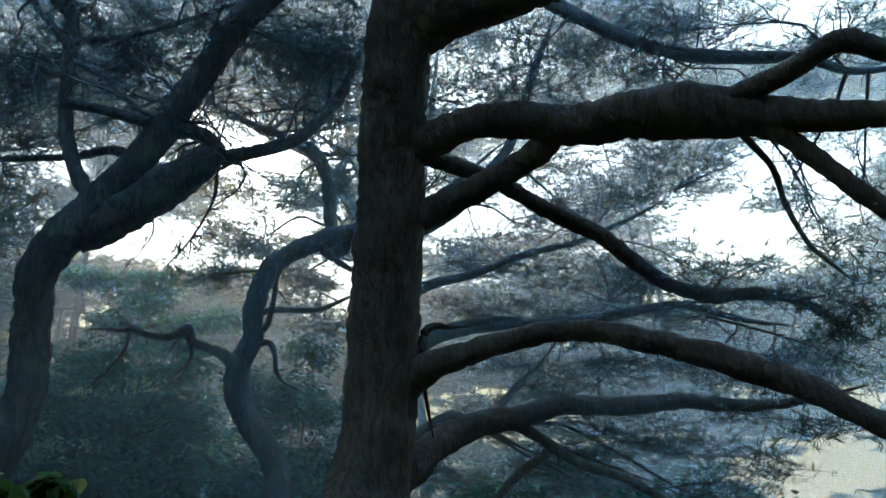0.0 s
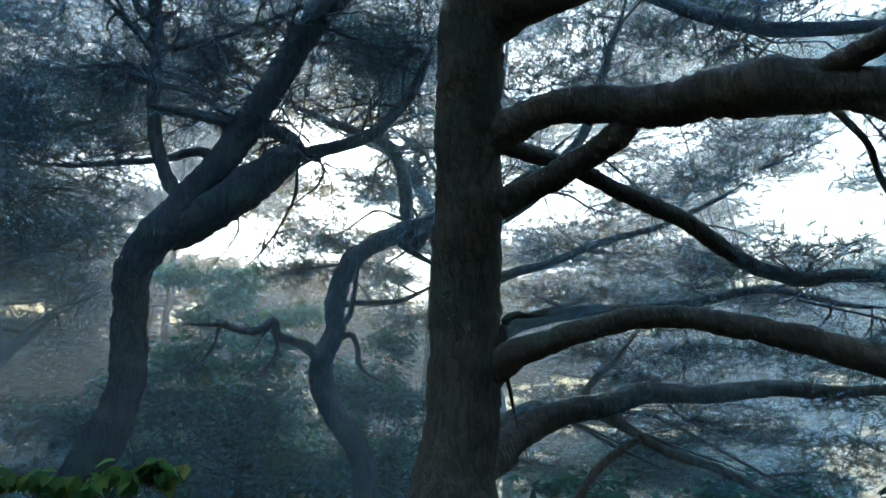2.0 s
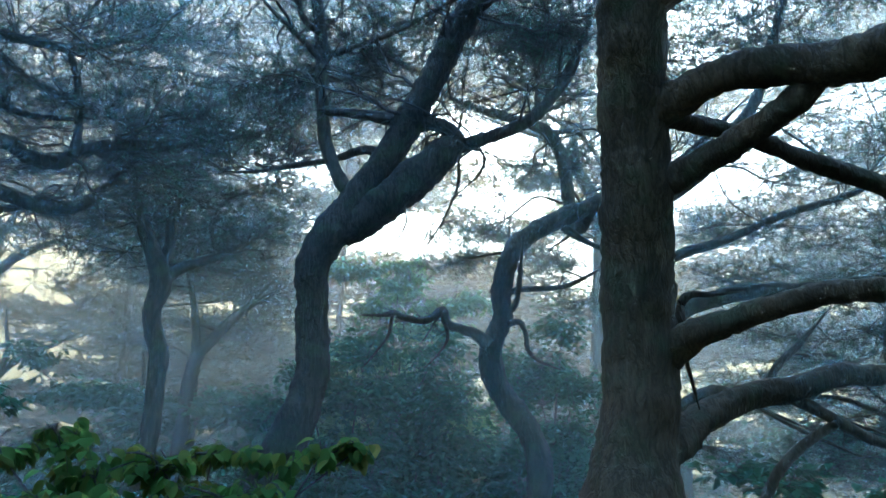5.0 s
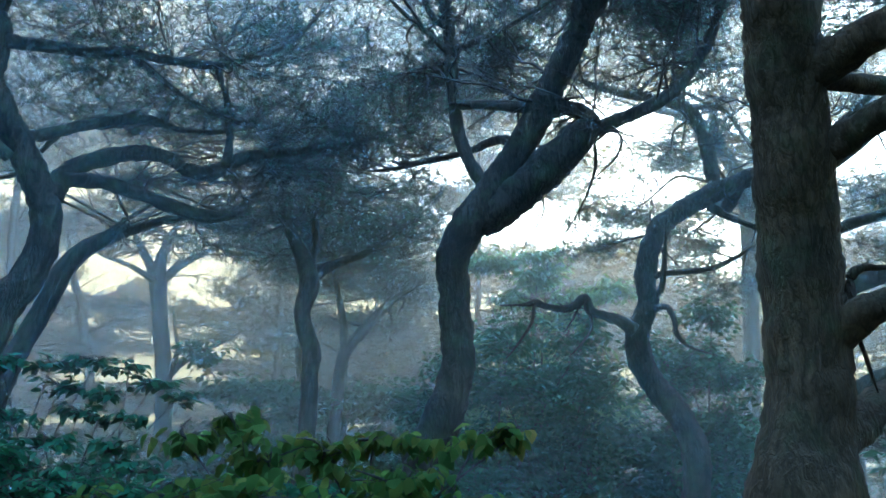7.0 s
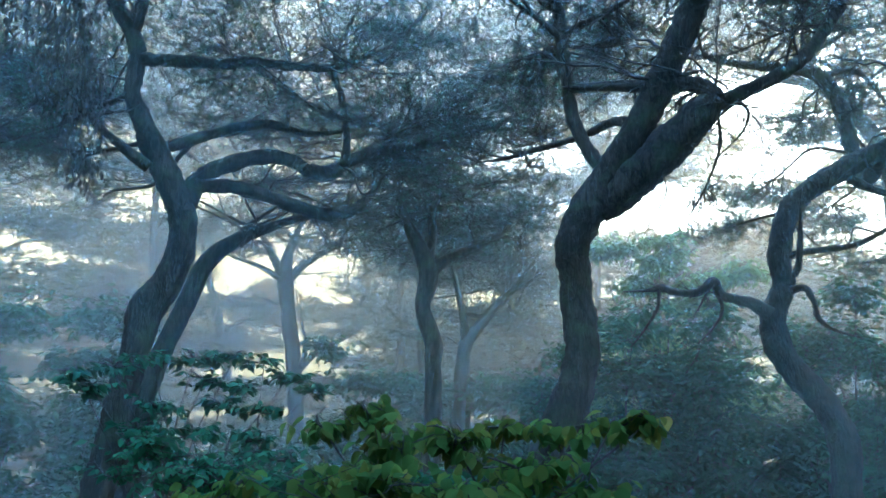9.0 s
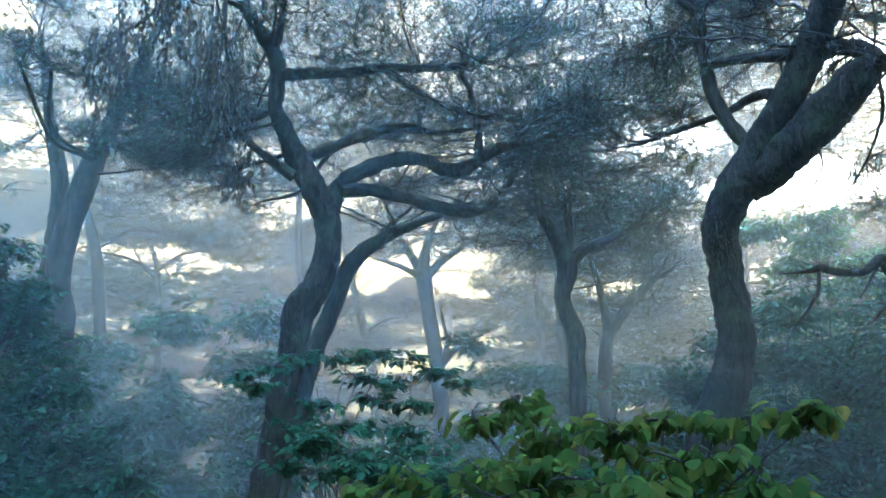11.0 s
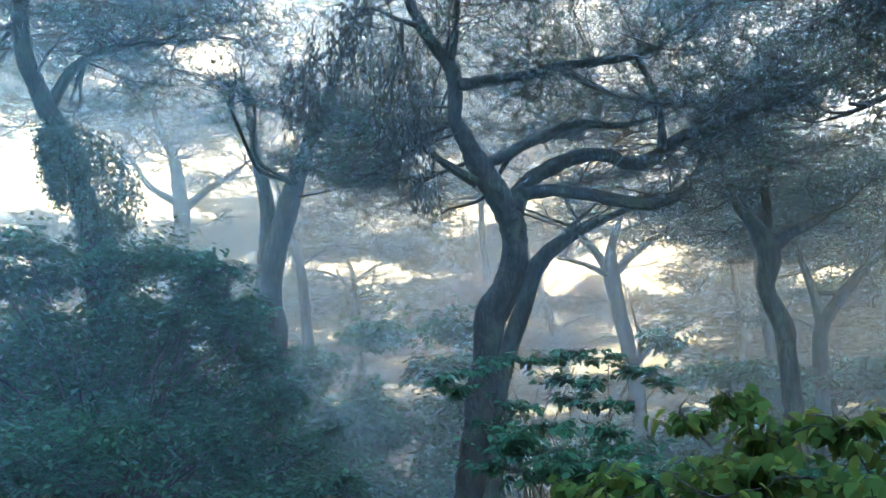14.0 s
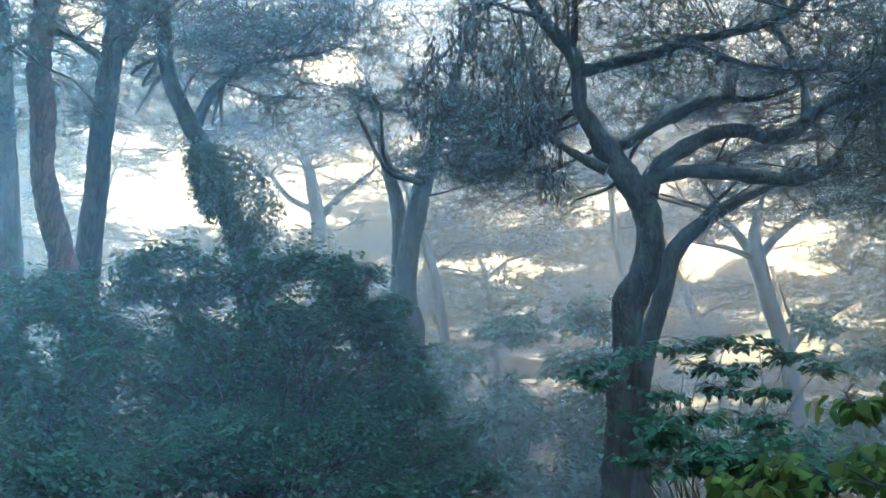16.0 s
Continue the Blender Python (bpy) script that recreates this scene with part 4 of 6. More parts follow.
pine_d.wood("limb", [(-5.63, 5.29, 4.46, 0.048), (-5.65, 5.34, 4.74, 0.045), (-5.71, 5.35, 5.02, 0.040), (-5.78, 5.36, 5.32, 0.034), (-5.88, 5.32, 5.63, 0.032), (-5.89, 5.39, 6.01, 0.026), (-5.82, 5.52, 6.42, 0.020)])
pine_d.wood("limb", [(-6.31, 3.98, 3.99, 0.075), (-6.22, 4.33, 4.06, 0.070), (-6.11, 4.69, 4.04, 0.071), (-6.00, 5.02, 3.99, 0.069), (-5.88, 5.35, 3.97, 0.066), (-5.79, 5.61, 4.07, 0.058), (-5.77, 5.81, 4.26, 0.046), (-5.76, 5.99, 4.49, 0.032)])
pine_d.wood("limb", [(-6.50, 3.59, 4.28, 0.064), (-6.48, 3.87, 4.43, 0.059), (-6.42, 4.18, 4.63, 0.054), (-6.36, 4.48, 4.80, 0.049), (-6.27, 4.80, 4.92, 0.044), (-6.12, 5.17, 4.91, 0.035), (-5.94, 5.55, 5.02, 0.025)])
pine_d.wood("limb", [(-6.46, 3.56, 4.08, 0.057), (-6.49, 3.34, 4.19, 0.048), (-6.52, 3.13, 4.31, 0.039), (-6.52, 2.97, 4.41, 0.031), (-6.51, 2.81, 4.44, 0.019)])
pine_d.wood("limb", [(-6.55, 3.39, 5.17, 0.065), (-6.45, 3.74, 5.27, 0.060), (-6.31, 4.12, 5.36, 0.055), (-6.19, 4.44, 5.48, 0.052), (-6.01, 4.81, 5.54, 0.046), (-5.78, 5.19, 5.62, 0.040), (-5.58, 5.51, 5.82, 0.034), (-5.38, 5.81, 6.09, 0.028), (-5.21, 6.07, 6.51, 0.022)])
pine_d.wood("limb", [(-6.22, 4.46, 5.48, 0.031), (-6.07, 4.70, 5.30, 0.028), (-5.89, 4.97, 5.13, 0.024), (-5.65, 5.27, 5.01, 0.018)])
pine_d.wood("limb", [(-6.58, 3.34, 5.46, 0.045), (-6.50, 3.35, 5.79, 0.039), (-6.43, 3.34, 6.12, 0.033), (-6.31, 3.42, 6.39, 0.027)])
pine_d.wood("limb", [(-6.74, 3.02, 5.87, 0.033), (-6.87, 2.82, 5.97, 0.027), (-6.99, 2.60, 6.09, 0.024), (-7.11, 2.40, 5.95, 0.021), (-7.19, 2.26, 5.68, 0.018), (-7.28, 2.09, 5.47, 0.015), (-7.35, 1.95, 5.27, 0.012)])
pine_d.wood("limb", [(-6.72, 2.82, 5.83, 0.024), (-6.67, 2.82, 5.47, 0.020), (-6.59, 2.87, 5.07, 0.017), (-6.52, 2.91, 4.68, 0.014), (-6.45, 2.94, 4.30, 0.011)])
pine_d.pad(-6.29, 4.26, 5.18, 1.04, 0.40, 0.39)
pine_d.pad(-6.16, 5.01, 5.11, 1.22, 0.41, 0.44)
pine_d.pad(-5.70, 5.79, 5.60, 1.08, 0.50, 0.44)
pine_d.pad(-5.02, 6.29, 5.69, 1.12, 0.48, 0.44)
pine_d.pad(-5.58, 5.10, 5.82, 1.48, 0.39, 0.49)
pine_d.pad(-5.92, 3.73, 5.65, 1.12, 0.37, 0.44)
pine_d.pad(-6.00, 3.12, 5.68, 0.82, 0.36, 0.39)
pine_d.pad(-5.91, 6.22, 5.09, 1.44, 0.34, 0.44)
pine_d.pad(-5.29, 6.93, 5.22, 1.18, 0.33, 0.34)
pine_d.pad(-6.75, 5.06, 5.00, 0.97, 0.26, 0.34)
pine_d.pad(-6.06, 6.82, 4.77, 1.57, 0.32, 0.54)
pine_d.pad(-5.45, 4.41, 6.33, 2.49, 0.45, 0.59)
pine_d.pad(-5.22, 3.54, 6.62, 2.65, 0.70, 0.59)
pine_d.pad(-5.76, 2.05, 5.95, 1.37, 0.40, 0.49)
pine_d.pad(-7.69, 2.77, 4.71, 1.16, 0.33, 0.44)
pine_d.pad(-7.66, 2.48, 5.01, 0.92, 0.29, 0.34)
pine_d.pad(-7.69, 3.05, 4.43, 0.86, 0.18, 0.34)
pine_d.pad(-4.51, 6.84, 5.80, 1.03, 0.47, 0.39)
pine_d.pad(-4.75, 7.42, 5.46, 0.93, 0.33, 0.34)
pine_d.pad(-8.06, 2.64, 5.52, 0.86, 0.46, 0.39)
pine_d.pad(-8.29, 3.21, 5.09, 0.84, 0.41, 0.39)
pine_d.pad(-8.76, 2.90, 4.78, 0.76, 0.32, 0.39)
pine_d.pad(-7.51, 3.13, 5.73, 0.73, 0.39, 0.39)
pine_d.pad(-8.15, 3.86, 5.27, 0.84, 0.49, 0.44)
pine_d.pad(-6.57, 4.56, 5.96, 1.13, 0.48, 0.44)
pine_d.pad(-7.33, 4.59, 5.57, 1.02, 0.42, 0.39)
pine_d.pad(-6.79, 5.71, 5.54, 1.17, 0.36, 0.39)
pine_d.pad(-8.73, 4.31, 4.46, 0.59, 0.24, 0.50)
pine_d.pad(-7.62, 5.55, 4.71, 1.02, 0.23, 0.34)
pine_d.pad(-7.70, 4.76, 5.17, 0.88, 0.26, 0.34)
pine_d.pad(-7.37, 6.13, 4.84, 1.06, 0.22, 0.39)
pine_d.pad(-8.11, 3.02, 5.82, 0.81, 0.36, 0.44)
pine_d.pad(-7.76, 3.67, 6.16, 0.85, 0.37, 0.44)
pine_d.pad(-8.62, 3.26, 5.34, 0.85, 0.33, 0.44)
pine_d.pad(-8.28, 4.01, 5.84, 0.90, 0.31, 0.39)
pine_d.pad(-9.21, 3.48, 4.81, 0.73, 0.31, 0.39)
pine_x = Tree("bending pine stem half hidden in mist", BARK, 1.4)
pine_x.wood("trunk", [(-8.45, 4.91, 1.48, 0.125), (-8.41, 4.98, 2.17, 0.124), (-8.35, 5.07, 2.59, 0.122), (-8.28, 5.17, 2.95, 0.116), (-8.21, 5.28, 3.32, 0.117), (-8.15, 5.37, 3.66, 0.114), (-8.06, 5.50, 3.90, 0.107), (-7.91, 5.70, 4.11, 0.093), (-7.74, 5.92, 4.26, 0.074), (-7.54, 6.17, 4.40, 0.052), (-7.31, 6.42, 4.52, 0.033)])
pine_x.wood("limb", [(-7.91, 5.70, 4.09, 0.045), (-7.84, 5.79, 4.30, 0.037), (-7.70, 5.97, 4.49, 0.026)])
pine_x.pad(-8.50, 7.71, 4.95, 0.95, 0.17, 0.80)
pine_x.pad(-8.81, 7.08, 4.99, 0.95, 0.17, 0.70)
pine_e = Tree("misty pine with a knotted trunk and dense crown", BARK, 1.4)
pine_e.wood("trunk", [(-6.23, 7.57, 1.51, 0.119), (-6.21, 7.58, 1.90, 0.114), (-6.20, 7.59, 2.23, 0.108), (-6.20, 7.58, 2.60, 0.102), (-6.20, 7.59, 2.87, 0.124), (-6.27, 7.53, 3.14, 0.111), (-6.32, 7.49, 3.40, 0.105), (-6.26, 7.54, 3.67, 0.127), (-6.29, 7.51, 3.95, 0.121), (-6.39, 7.44, 4.22, 0.094), (-6.50, 7.35, 4.49, 0.073), (-6.57, 7.28, 4.85, 0.055)])
pine_e.wood("limb", [(-6.27, 7.53, 3.76, 0.085), (-6.21, 7.80, 4.01, 0.075), (-6.09, 8.10, 4.18, 0.062), (-5.93, 8.43, 4.38, 0.048), (-5.75, 8.75, 4.66, 0.033)])
pine_e.wood("limb", [(-6.28, 7.52, 3.91, 0.071), (-6.27, 7.62, 4.29, 0.061), (-6.31, 7.67, 4.69, 0.048), (-6.25, 7.80, 5.09, 0.033)])
pine_e.pad(-6.91, 7.79, 4.68, 1.32, 0.32, 0.99)
pine_e.pad(-6.21, 8.75, 4.65, 1.55, 0.40, 0.99)
pine_e.pad(-5.68, 9.49, 4.58, 1.03, 0.34, 0.99)
pine_e.pad(-6.68, 8.58, 4.16, 1.36, 0.20, 0.94)
pine_e.pad(-7.34, 7.59, 4.19, 1.05, 0.23, 0.86)
pine_e.pad(-5.87, 8.83, 5.05, 1.55, 0.27, 0.94)
pine_e.pad(-6.70, 7.76, 5.15, 1.58, 0.23, 0.86)
pine_e.pad(-7.45, 7.22, 4.62, 1.04, 0.19, 0.72)
pine_e.pad(-7.56, 6.86, 5.11, 1.12, 0.15, 0.58)
pine_f = Tree("slim forked pine far off in mist", BARK, 1.7)
pine_f.wood("trunk", [(-7.68, 10.11, 1.84, 0.111), (-7.65, 10.13, 2.43, 0.108), (-7.63, 10.14, 2.86, 0.109), (-7.56, 10.19, 3.28, 0.106), (-7.40, 10.31, 3.57, 0.088), (-7.19, 10.44, 3.87, 0.075), (-6.99, 10.57, 4.12, 0.061), (-6.73, 10.73, 4.29, 0.039)])
pine_f.wood("limb", [(-7.57, 10.18, 3.30, 0.079), (-7.57, 10.10, 3.73, 0.066), (-7.61, 9.99, 4.20, 0.049), (-7.63, 9.89, 4.54, 0.036)])
pine_f.pad(-8.43, 13.33, 4.77, 1.56, 0.19, 0.90)
pine_f.pad(-9.39, 12.60, 5.11, 1.32, 0.24, 0.90)
pine_f.pad(-7.85, 13.75, 4.42, 0.95, 0.17, 0.60)
pine_f.pad(-9.77, 15.00, 4.25, 1.47, 0.13, 0.50)
pine_f.pad(-10.24, 13.37, 4.58, 1.01, 0.15, 0.50)
pine_p = Tree("pale distant pine with a forked flat crown", BARK, 1.9)
pine_p.wood("trunk", [(-11.77, 10.29, 1.91, 0.167), (-11.80, 10.26, 2.68, 0.158), (-11.85, 10.20, 3.25, 0.154), (-11.91, 10.13, 3.82, 0.150), (-11.97, 10.06, 4.41, 0.152), (-12.03, 9.99, 4.95, 0.171), (-12.02, 10.01, 5.37, 0.119), (-11.96, 10.07, 5.74, 0.083), (-11.88, 10.17, 6.05, 0.054)])
pine_p.wood("limb", [(-12.04, 9.98, 4.89, 0.106), (-12.15, 9.85, 5.26, 0.089), (-12.25, 9.72, 5.54, 0.072), (-12.36, 9.60, 5.82, 0.048)])
pine_p.wood("limb", [(-11.99, 10.04, 4.95, 0.106), (-11.89, 10.36, 5.30, 0.083), (-11.76, 10.70, 5.59, 0.066), (-11.61, 11.05, 5.83, 0.042)])
pine_p.wood("limb", [(-11.99, 9.88, 4.90, 0.064), (-12.23, 9.60, 5.12, 0.053), (-12.44, 9.32, 5.24, 0.041), (-12.59, 9.14, 5.30, 0.024)])
pine_p.wood("limb", [(-11.82, 10.23, 3.02, 0.091), (-11.72, 10.49, 3.34, 0.075), (-11.59, 10.78, 3.58, 0.058), (-11.36, 11.16, 3.82, 0.035)])
pine_p.wood("limb", [(-11.68, 10.24, 3.14, 0.057), (-11.63, 10.30, 3.57, 0.046), (-11.68, 10.24, 3.98, 0.029)])
pine_p.pad(-12.45, 9.29, 5.61, 1.01, 0.21, 0.60)
pine_p.pad(-11.61, 10.30, 5.62, 1.27, 0.23, 0.60)
pine_p.pad(-11.14, 11.02, 4.99, 1.17, 0.19, 0.60)
pine_p.pad(-12.86, 9.89, 4.50, 1.27, 0.19, 0.80)
pine_p.pad(-11.56, 10.91, 3.72, 1.04, 0.18, 0.50)
pine_p.pad(-11.91, 9.78, 6.01, 2.29, 0.18, 0.80)
pine_q = Tree("thin distant pine trunk pale in mist", BARK, 2.1)
pine_q.wood("trunk", [(-14.54, 16.68, 1.36, 0.118), (-14.53, 16.57, 3.52, 0.121), (-14.43, 16.46, 4.79, 0.114), (-14.36, 16.29, 5.75, 0.106), (-14.15, 16.10, 7.03, 0.082)])
pine_q.wood("limb", [(-14.40, 16.38, 5.27, 0.065), (-14.69, 16.03, 5.65, 0.057), (-15.02, 15.67, 5.87, 0.041)])
pine_q.pad(-14.56, 16.12, 5.74, 1.47, 0.23, 0.60)
pine_q.pad(-14.02, 16.80, 4.81, 1.47, 0.20, 0.60)
pine_q.pad(-15.07, 15.78, 5.24, 1.62, 0.23, 0.80)
pine_q.pad(-14.32, 16.01, 6.86, 2.29, 0.39, 1.00)
pine_r = Tree("thin distant pine with layered flat branches", BARK, 2.1)
pine_r.wood("trunk", [(-16.81, 12.83, 1.05, 0.128), (-17.01, 12.36, 3.85, 0.124), (-17.06, 12.03, 4.98, 0.117), (-17.08, 11.61, 6.10, 0.088)])
pine_r.wood("limb", [(-17.02, 12.19, 4.56, 0.066), (-16.67, 12.58, 4.89, 0.052), (-16.31, 13.01, 5.00, 0.037)])
pine_r.pad(-17.36, 11.51, 5.22, 1.74, 0.29, 1.00)
pine_r.pad(-17.78, 11.10, 4.47, 1.71, 0.20, 0.80)
pine_r.pad(-16.61, 12.77, 4.46, 1.48, 0.18, 0.80)
pine_r.pad(-18.14, 10.31, 5.09, 1.41, 0.42, 0.80)
pine_g = Tree("twin-stemmed pine standing behind the thicket", BARK, 1.4)
pine_g.wood("trunk", [(-10.66, 2.76, 1.39, 0.172), (-10.58, 2.71, 2.94, 0.168), (-10.53, 2.60, 3.42, 0.161), (-10.41, 2.57, 4.05, 0.158), (-10.26, 2.63, 4.52, 0.154), (-10.06, 2.71, 5.06, 0.137), (-9.86, 2.79, 5.50, 0.112), (-9.55, 2.92, 6.08, 0.087)])
pine_g.wood("limb", [(-10.83, 2.80, 1.46, 0.120), (-11.01, 2.66, 2.18, 0.123), (-10.97, 2.59, 2.82, 0.124), (-10.78, 2.55, 3.96, 0.124), (-10.57, 2.49, 4.76, 0.116), (-10.43, 2.30, 5.31, 0.091), (-10.31, 2.16, 5.69, 0.066)])
pine_g.pad(-7.57, 1.46, 5.08, 0.58, 0.21, 0.60)
pine_g.pad(-7.67, 1.23, 5.01, 0.37, 0.18, 0.60)
pine_g.pad(-10.36, 2.65, 5.50, 1.00, 0.33, 0.90)
pine_g.pad(-10.42, 3.82, 5.55, 1.39, 0.32, 1.10)
pine_g.pad(-9.70, 4.17, 5.77, 1.00, 0.33, 1.00)
pine_g.pad(-9.85, 3.10, 6.14, 0.90, 0.41, 0.80)
pine_t = Tree("slim leaning pine behind the undergrowth", BARK, 1.7)
pine_t.wood("trunk", [(-16.40, 5.16, 2.52, 0.138), (-16.21, 4.80, 4.76, 0.115), (-16.10, 4.60, 5.51, 0.108), (-15.99, 4.28, 6.25, 0.089)])
pine_t.pad(-16.69, 5.73, 6.00, 1.75, 0.27, 0.70)
pine_t.pad(-16.58, 6.40, 5.46, 1.48, 0.22, 0.50)
pine_t.pad(-15.15, 6.80, 5.94, 1.39, 0.46, 1.00)
pine_t.pad(-16.61, 5.29, 6.78, 1.89, 0.35, 0.90)
pine_u = Tree("distant pine against the bright mist", BARK, 2.1)
pine_u.wood("trunk", [(-17.80, 2.30, 4.96, 0.200), (-17.50, 2.28, 6.25, 0.187), (-17.33, 2.17, 6.89, 0.173), (-17.06, 1.91, 7.75, 0.119), (-16.87, 1.54, 8.35, 0.079)])
pine_u.wood("limb", [(-17.40, 2.22, 6.64, 0.107), (-17.16, 2.67, 7.16, 0.080), (-16.94, 3.16, 7.55, 0.053)])
pine_u.wood("limb", [(-17.35, 2.15, 6.83, 0.093), (-17.33, 1.51, 7.11, 0.066), (-17.20, 1.09, 7.59, 0.046)])
pine_u.pad(-16.98, 2.10, 7.89, 1.72, 0.26, 0.50)
pine_u.pad(-16.98, 3.18, 7.42, 1.07, 0.34, 0.60)
pine_u.pad(-17.08, 1.33, 7.84, 1.05, 0.21, 0.40)
pine_u.pad(-16.66, 2.56, 8.52, 2.12, 0.24, 0.70)
pine_u.pad(-15.36, -0.55, 7.87, 1.73, 0.19, 0.70)
pine_u.pad(-15.52, -1.50, 7.34, 1.13, 0.18, 0.60)
pine_u.pad(-16.43, 3.21, 6.43, 0.77, 0.25, 0.60)
pine_u.pad(-13.94, -2.82, 8.42, 1.53, 0.39, 1.00)
pine_u.pad(-13.87, -1.13, 9.00, 1.59, 0.40, 1.00)
pine_u.pad(-14.10, 0.34, 8.64, 1.32, 0.38, 1.00)
pine_u.pad(-13.64, 1.57, 9.31, 1.33, 0.44, 1.00)
pine_u.pad(-14.48, -2.68, 7.30, 1.14, 0.27, 0.90)
pine_u.pad(-14.57, 0.53, 7.61, 1.12, 0.29, 0.90)
pine_u.pad(-14.10, -3.59, 7.73, 1.10, 0.36, 0.90)
pine_u.pad(-14.25, 2.39, 7.88, 1.02, 0.32, 0.90)
pine_u.pad(-14.30, -0.78, 8.21, 0.98, 0.28, 0.80)
pine_h = Tree("leaning pine trunk overgrown with vine", BARK, 1.2)
pine_h.wood("trunk", [(-9.82, 0.48, 2.63, 0.174), (-9.71, 0.27, 3.81, 0.162), (-9.68, 0.08, 4.30, 0.148), (-9.57, -0.17, 4.91, 0.127), (-9.48, -0.47, 5.38, 0.113), (-9.33, -0.73, 5.88, 0.101), (-9.17, -0.84, 6.39, 0.096), (-8.90, -0.87, 7.01, 0.089), (-8.55, -0.84, 7.69, 0.067)])
pine_h.wood("limb", [(-9.50, -0.40, 5.32, 0.070), (-9.47, -0.20, 5.87, 0.061), (-9.46, 0.27, 6.29, 0.047), (-9.52, 1.08, 6.61, 0.031)])
pine_h.pad(-9.13, -0.62, 6.11, 1.35, 0.30, 0.54)
pine_h.pad(-9.35, 0.33, 6.28, 1.25, 0.28, 0.54)
pine_h.pad(-8.92, 0.22, 6.51, 1.54, 0.36, 0.68)
pine_h.pad(-9.05, 1.30, 6.83, 1.36, 0.35, 0.61)
pine_h.pad(-8.60, -0.79, 6.97, 2.03, 0.44, 0.82)
pine_h.pad(-8.44, 1.61, 7.02, 1.72, 0.36, 0.68)
pine_i = Tree("reddish upright pine rising from the thicket", RED_BARK, 1.0, True)
pine_i.wood("trunk", [(-9.25, -1.15, 0.44, 0.186), (-9.27, -1.31, 2.10, 0.182), (-9.22, -1.54, 3.01, 0.154), (-9.20, -1.67, 3.50, 0.140), (-9.07, -1.80, 3.97, 0.130), (-8.90, -1.91, 4.42, 0.123), (-8.67, -1.93, 4.99, 0.125), (-8.51, -1.98, 5.36, 0.121), (-8.29, -1.96, 5.79, 0.113), (-8.15, -1.89, 6.24, 0.101), (-7.90, -1.86, 6.82, 0.083)])
pine_i.pad(-6.17, -1.64, 5.73, 1.37, 0.32, 1.10)
pine_j = Tree("grey upright pine forking at the top", BARK, 1.1)
pine_j.wood("trunk", [(-9.85, -1.38, 1.45, 0.146), (-9.68, -1.46, 3.22, 0.144), (-9.56, -1.46, 3.80, 0.141), (-9.47, -1.44, 4.47, 0.136), (-9.24, -1.42, 5.09, 0.132), (-9.04, -1.37, 5.79, 0.126), (-8.78, -1.31, 6.31, 0.117), (-8.56, -1.45, 6.81, 0.090), (-8.29, -1.59, 7.33, 0.063)])
pine_j.wood("limb", [(-8.95, -1.26, 5.98, 0.073), (-8.82, -1.09, 6.27, 0.066), (-8.69, -0.90, 6.71, 0.053)])
pine_j.wood("limb", [(-9.01, -1.41, 5.84, 0.053), (-8.91, -1.89, 6.08, 0.042), (-8.99, -2.30, 5.95, 0.032), (-9.15, -2.74, 5.57, 0.025)])
pine_j.pad(-7.70, -1.66, 5.61, 0.82, 0.21, 0.41)
pine_j.pad(-7.89, -2.01, 5.30, 0.61, 0.29, 0.41)
pine_j.pad(-7.15, -1.43, 6.05, 1.63, 0.42, 0.82)
pine_j.pad(-7.60, -0.78, 5.84, 0.91, 0.22, 0.41)
pine_k = Tree("grey pine trunk beside the thicket", BARK, 1.1)
pine_k.wood("trunk", [(-10.92, -2.30, 2.13, 0.161), (-10.73, -2.46, 3.37, 0.156), (-10.31, -2.62, 4.86, 0.141), (-9.84, -2.70, 6.00, 0.124), (-9.27, -2.75, 7.03, 0.100)])
pine_k.pad(-9.18, -2.60, 5.26, 0.51, 0.38, 0.80)
pine_k.pad(-8.34, -2.50, 6.87, 1.22, 0.36, 1.00)
pine_v = Tree("dense dark pine with a straight trunk", BARK, 1.1)
pine_v.wood("trunk", [(-8.44, 10.41, 1.86, 0.092), (-8.42, 10.42, 2.49, 0.093), (-8.42, 10.42, 3.00, 0.094), (-8.42, 10.42, 3.42, 0.094), (-8.51, 10.35, 3.74, 0.095), (-8.56, 10.31, 4.10, 0.096), (-8.50, 10.35, 4.47, 0.097), (-8.54, 10.33, 4.90, 0.088), (-8.56, 10.31, 5.31, 0.074), (-8.57, 10.31, 5.83, 0.060)])
pine_v.pad(-7.39, 7.98, 7.58, 1.65, 0.93, 0.69)
pine_v.pad(-7.84, 8.35, 6.40, 1.47, 0.63, 0.75)
pine_v.pad(-7.18, 8.79, 7.10, 1.23, 0.66, 0.46)
pine_v.pad(-7.68, 9.35, 5.82, 1.78, 0.56, 0.81)
pine_v.pad(-8.29, 9.42, 5.07, 1.20, 0.51, 1.10)
pine_v.pad(-7.50, 10.47, 5.35, 1.39, 0.56, 1.10)
pine_v.pad(-8.25, 10.63, 4.76, 1.59, 0.34, 1.02)
pine_v.pad(-7.59, 11.51, 5.06, 1.19, 0.40, 1.10)
pine_v.pad(-6.95, 9.54, 6.59, 1.29, 0.57, 0.46)
pine_w = Tree("slim bent pine pale in the mist", BARK, 1.5)
pine_w.wood("trunk", [(-8.36, 11.26, 1.46, 0.136), (-8.38, 11.21, 2.52, 0.130), (-8.31, 11.16, 3.35, 0.113), (-8.03, 11.28, 3.78, 0.086), (-7.62, 11.46, 4.24, 0.058)])
pine_w.pad(-8.24, 11.06, 4.09, 1.23, 0.21, 0.80)
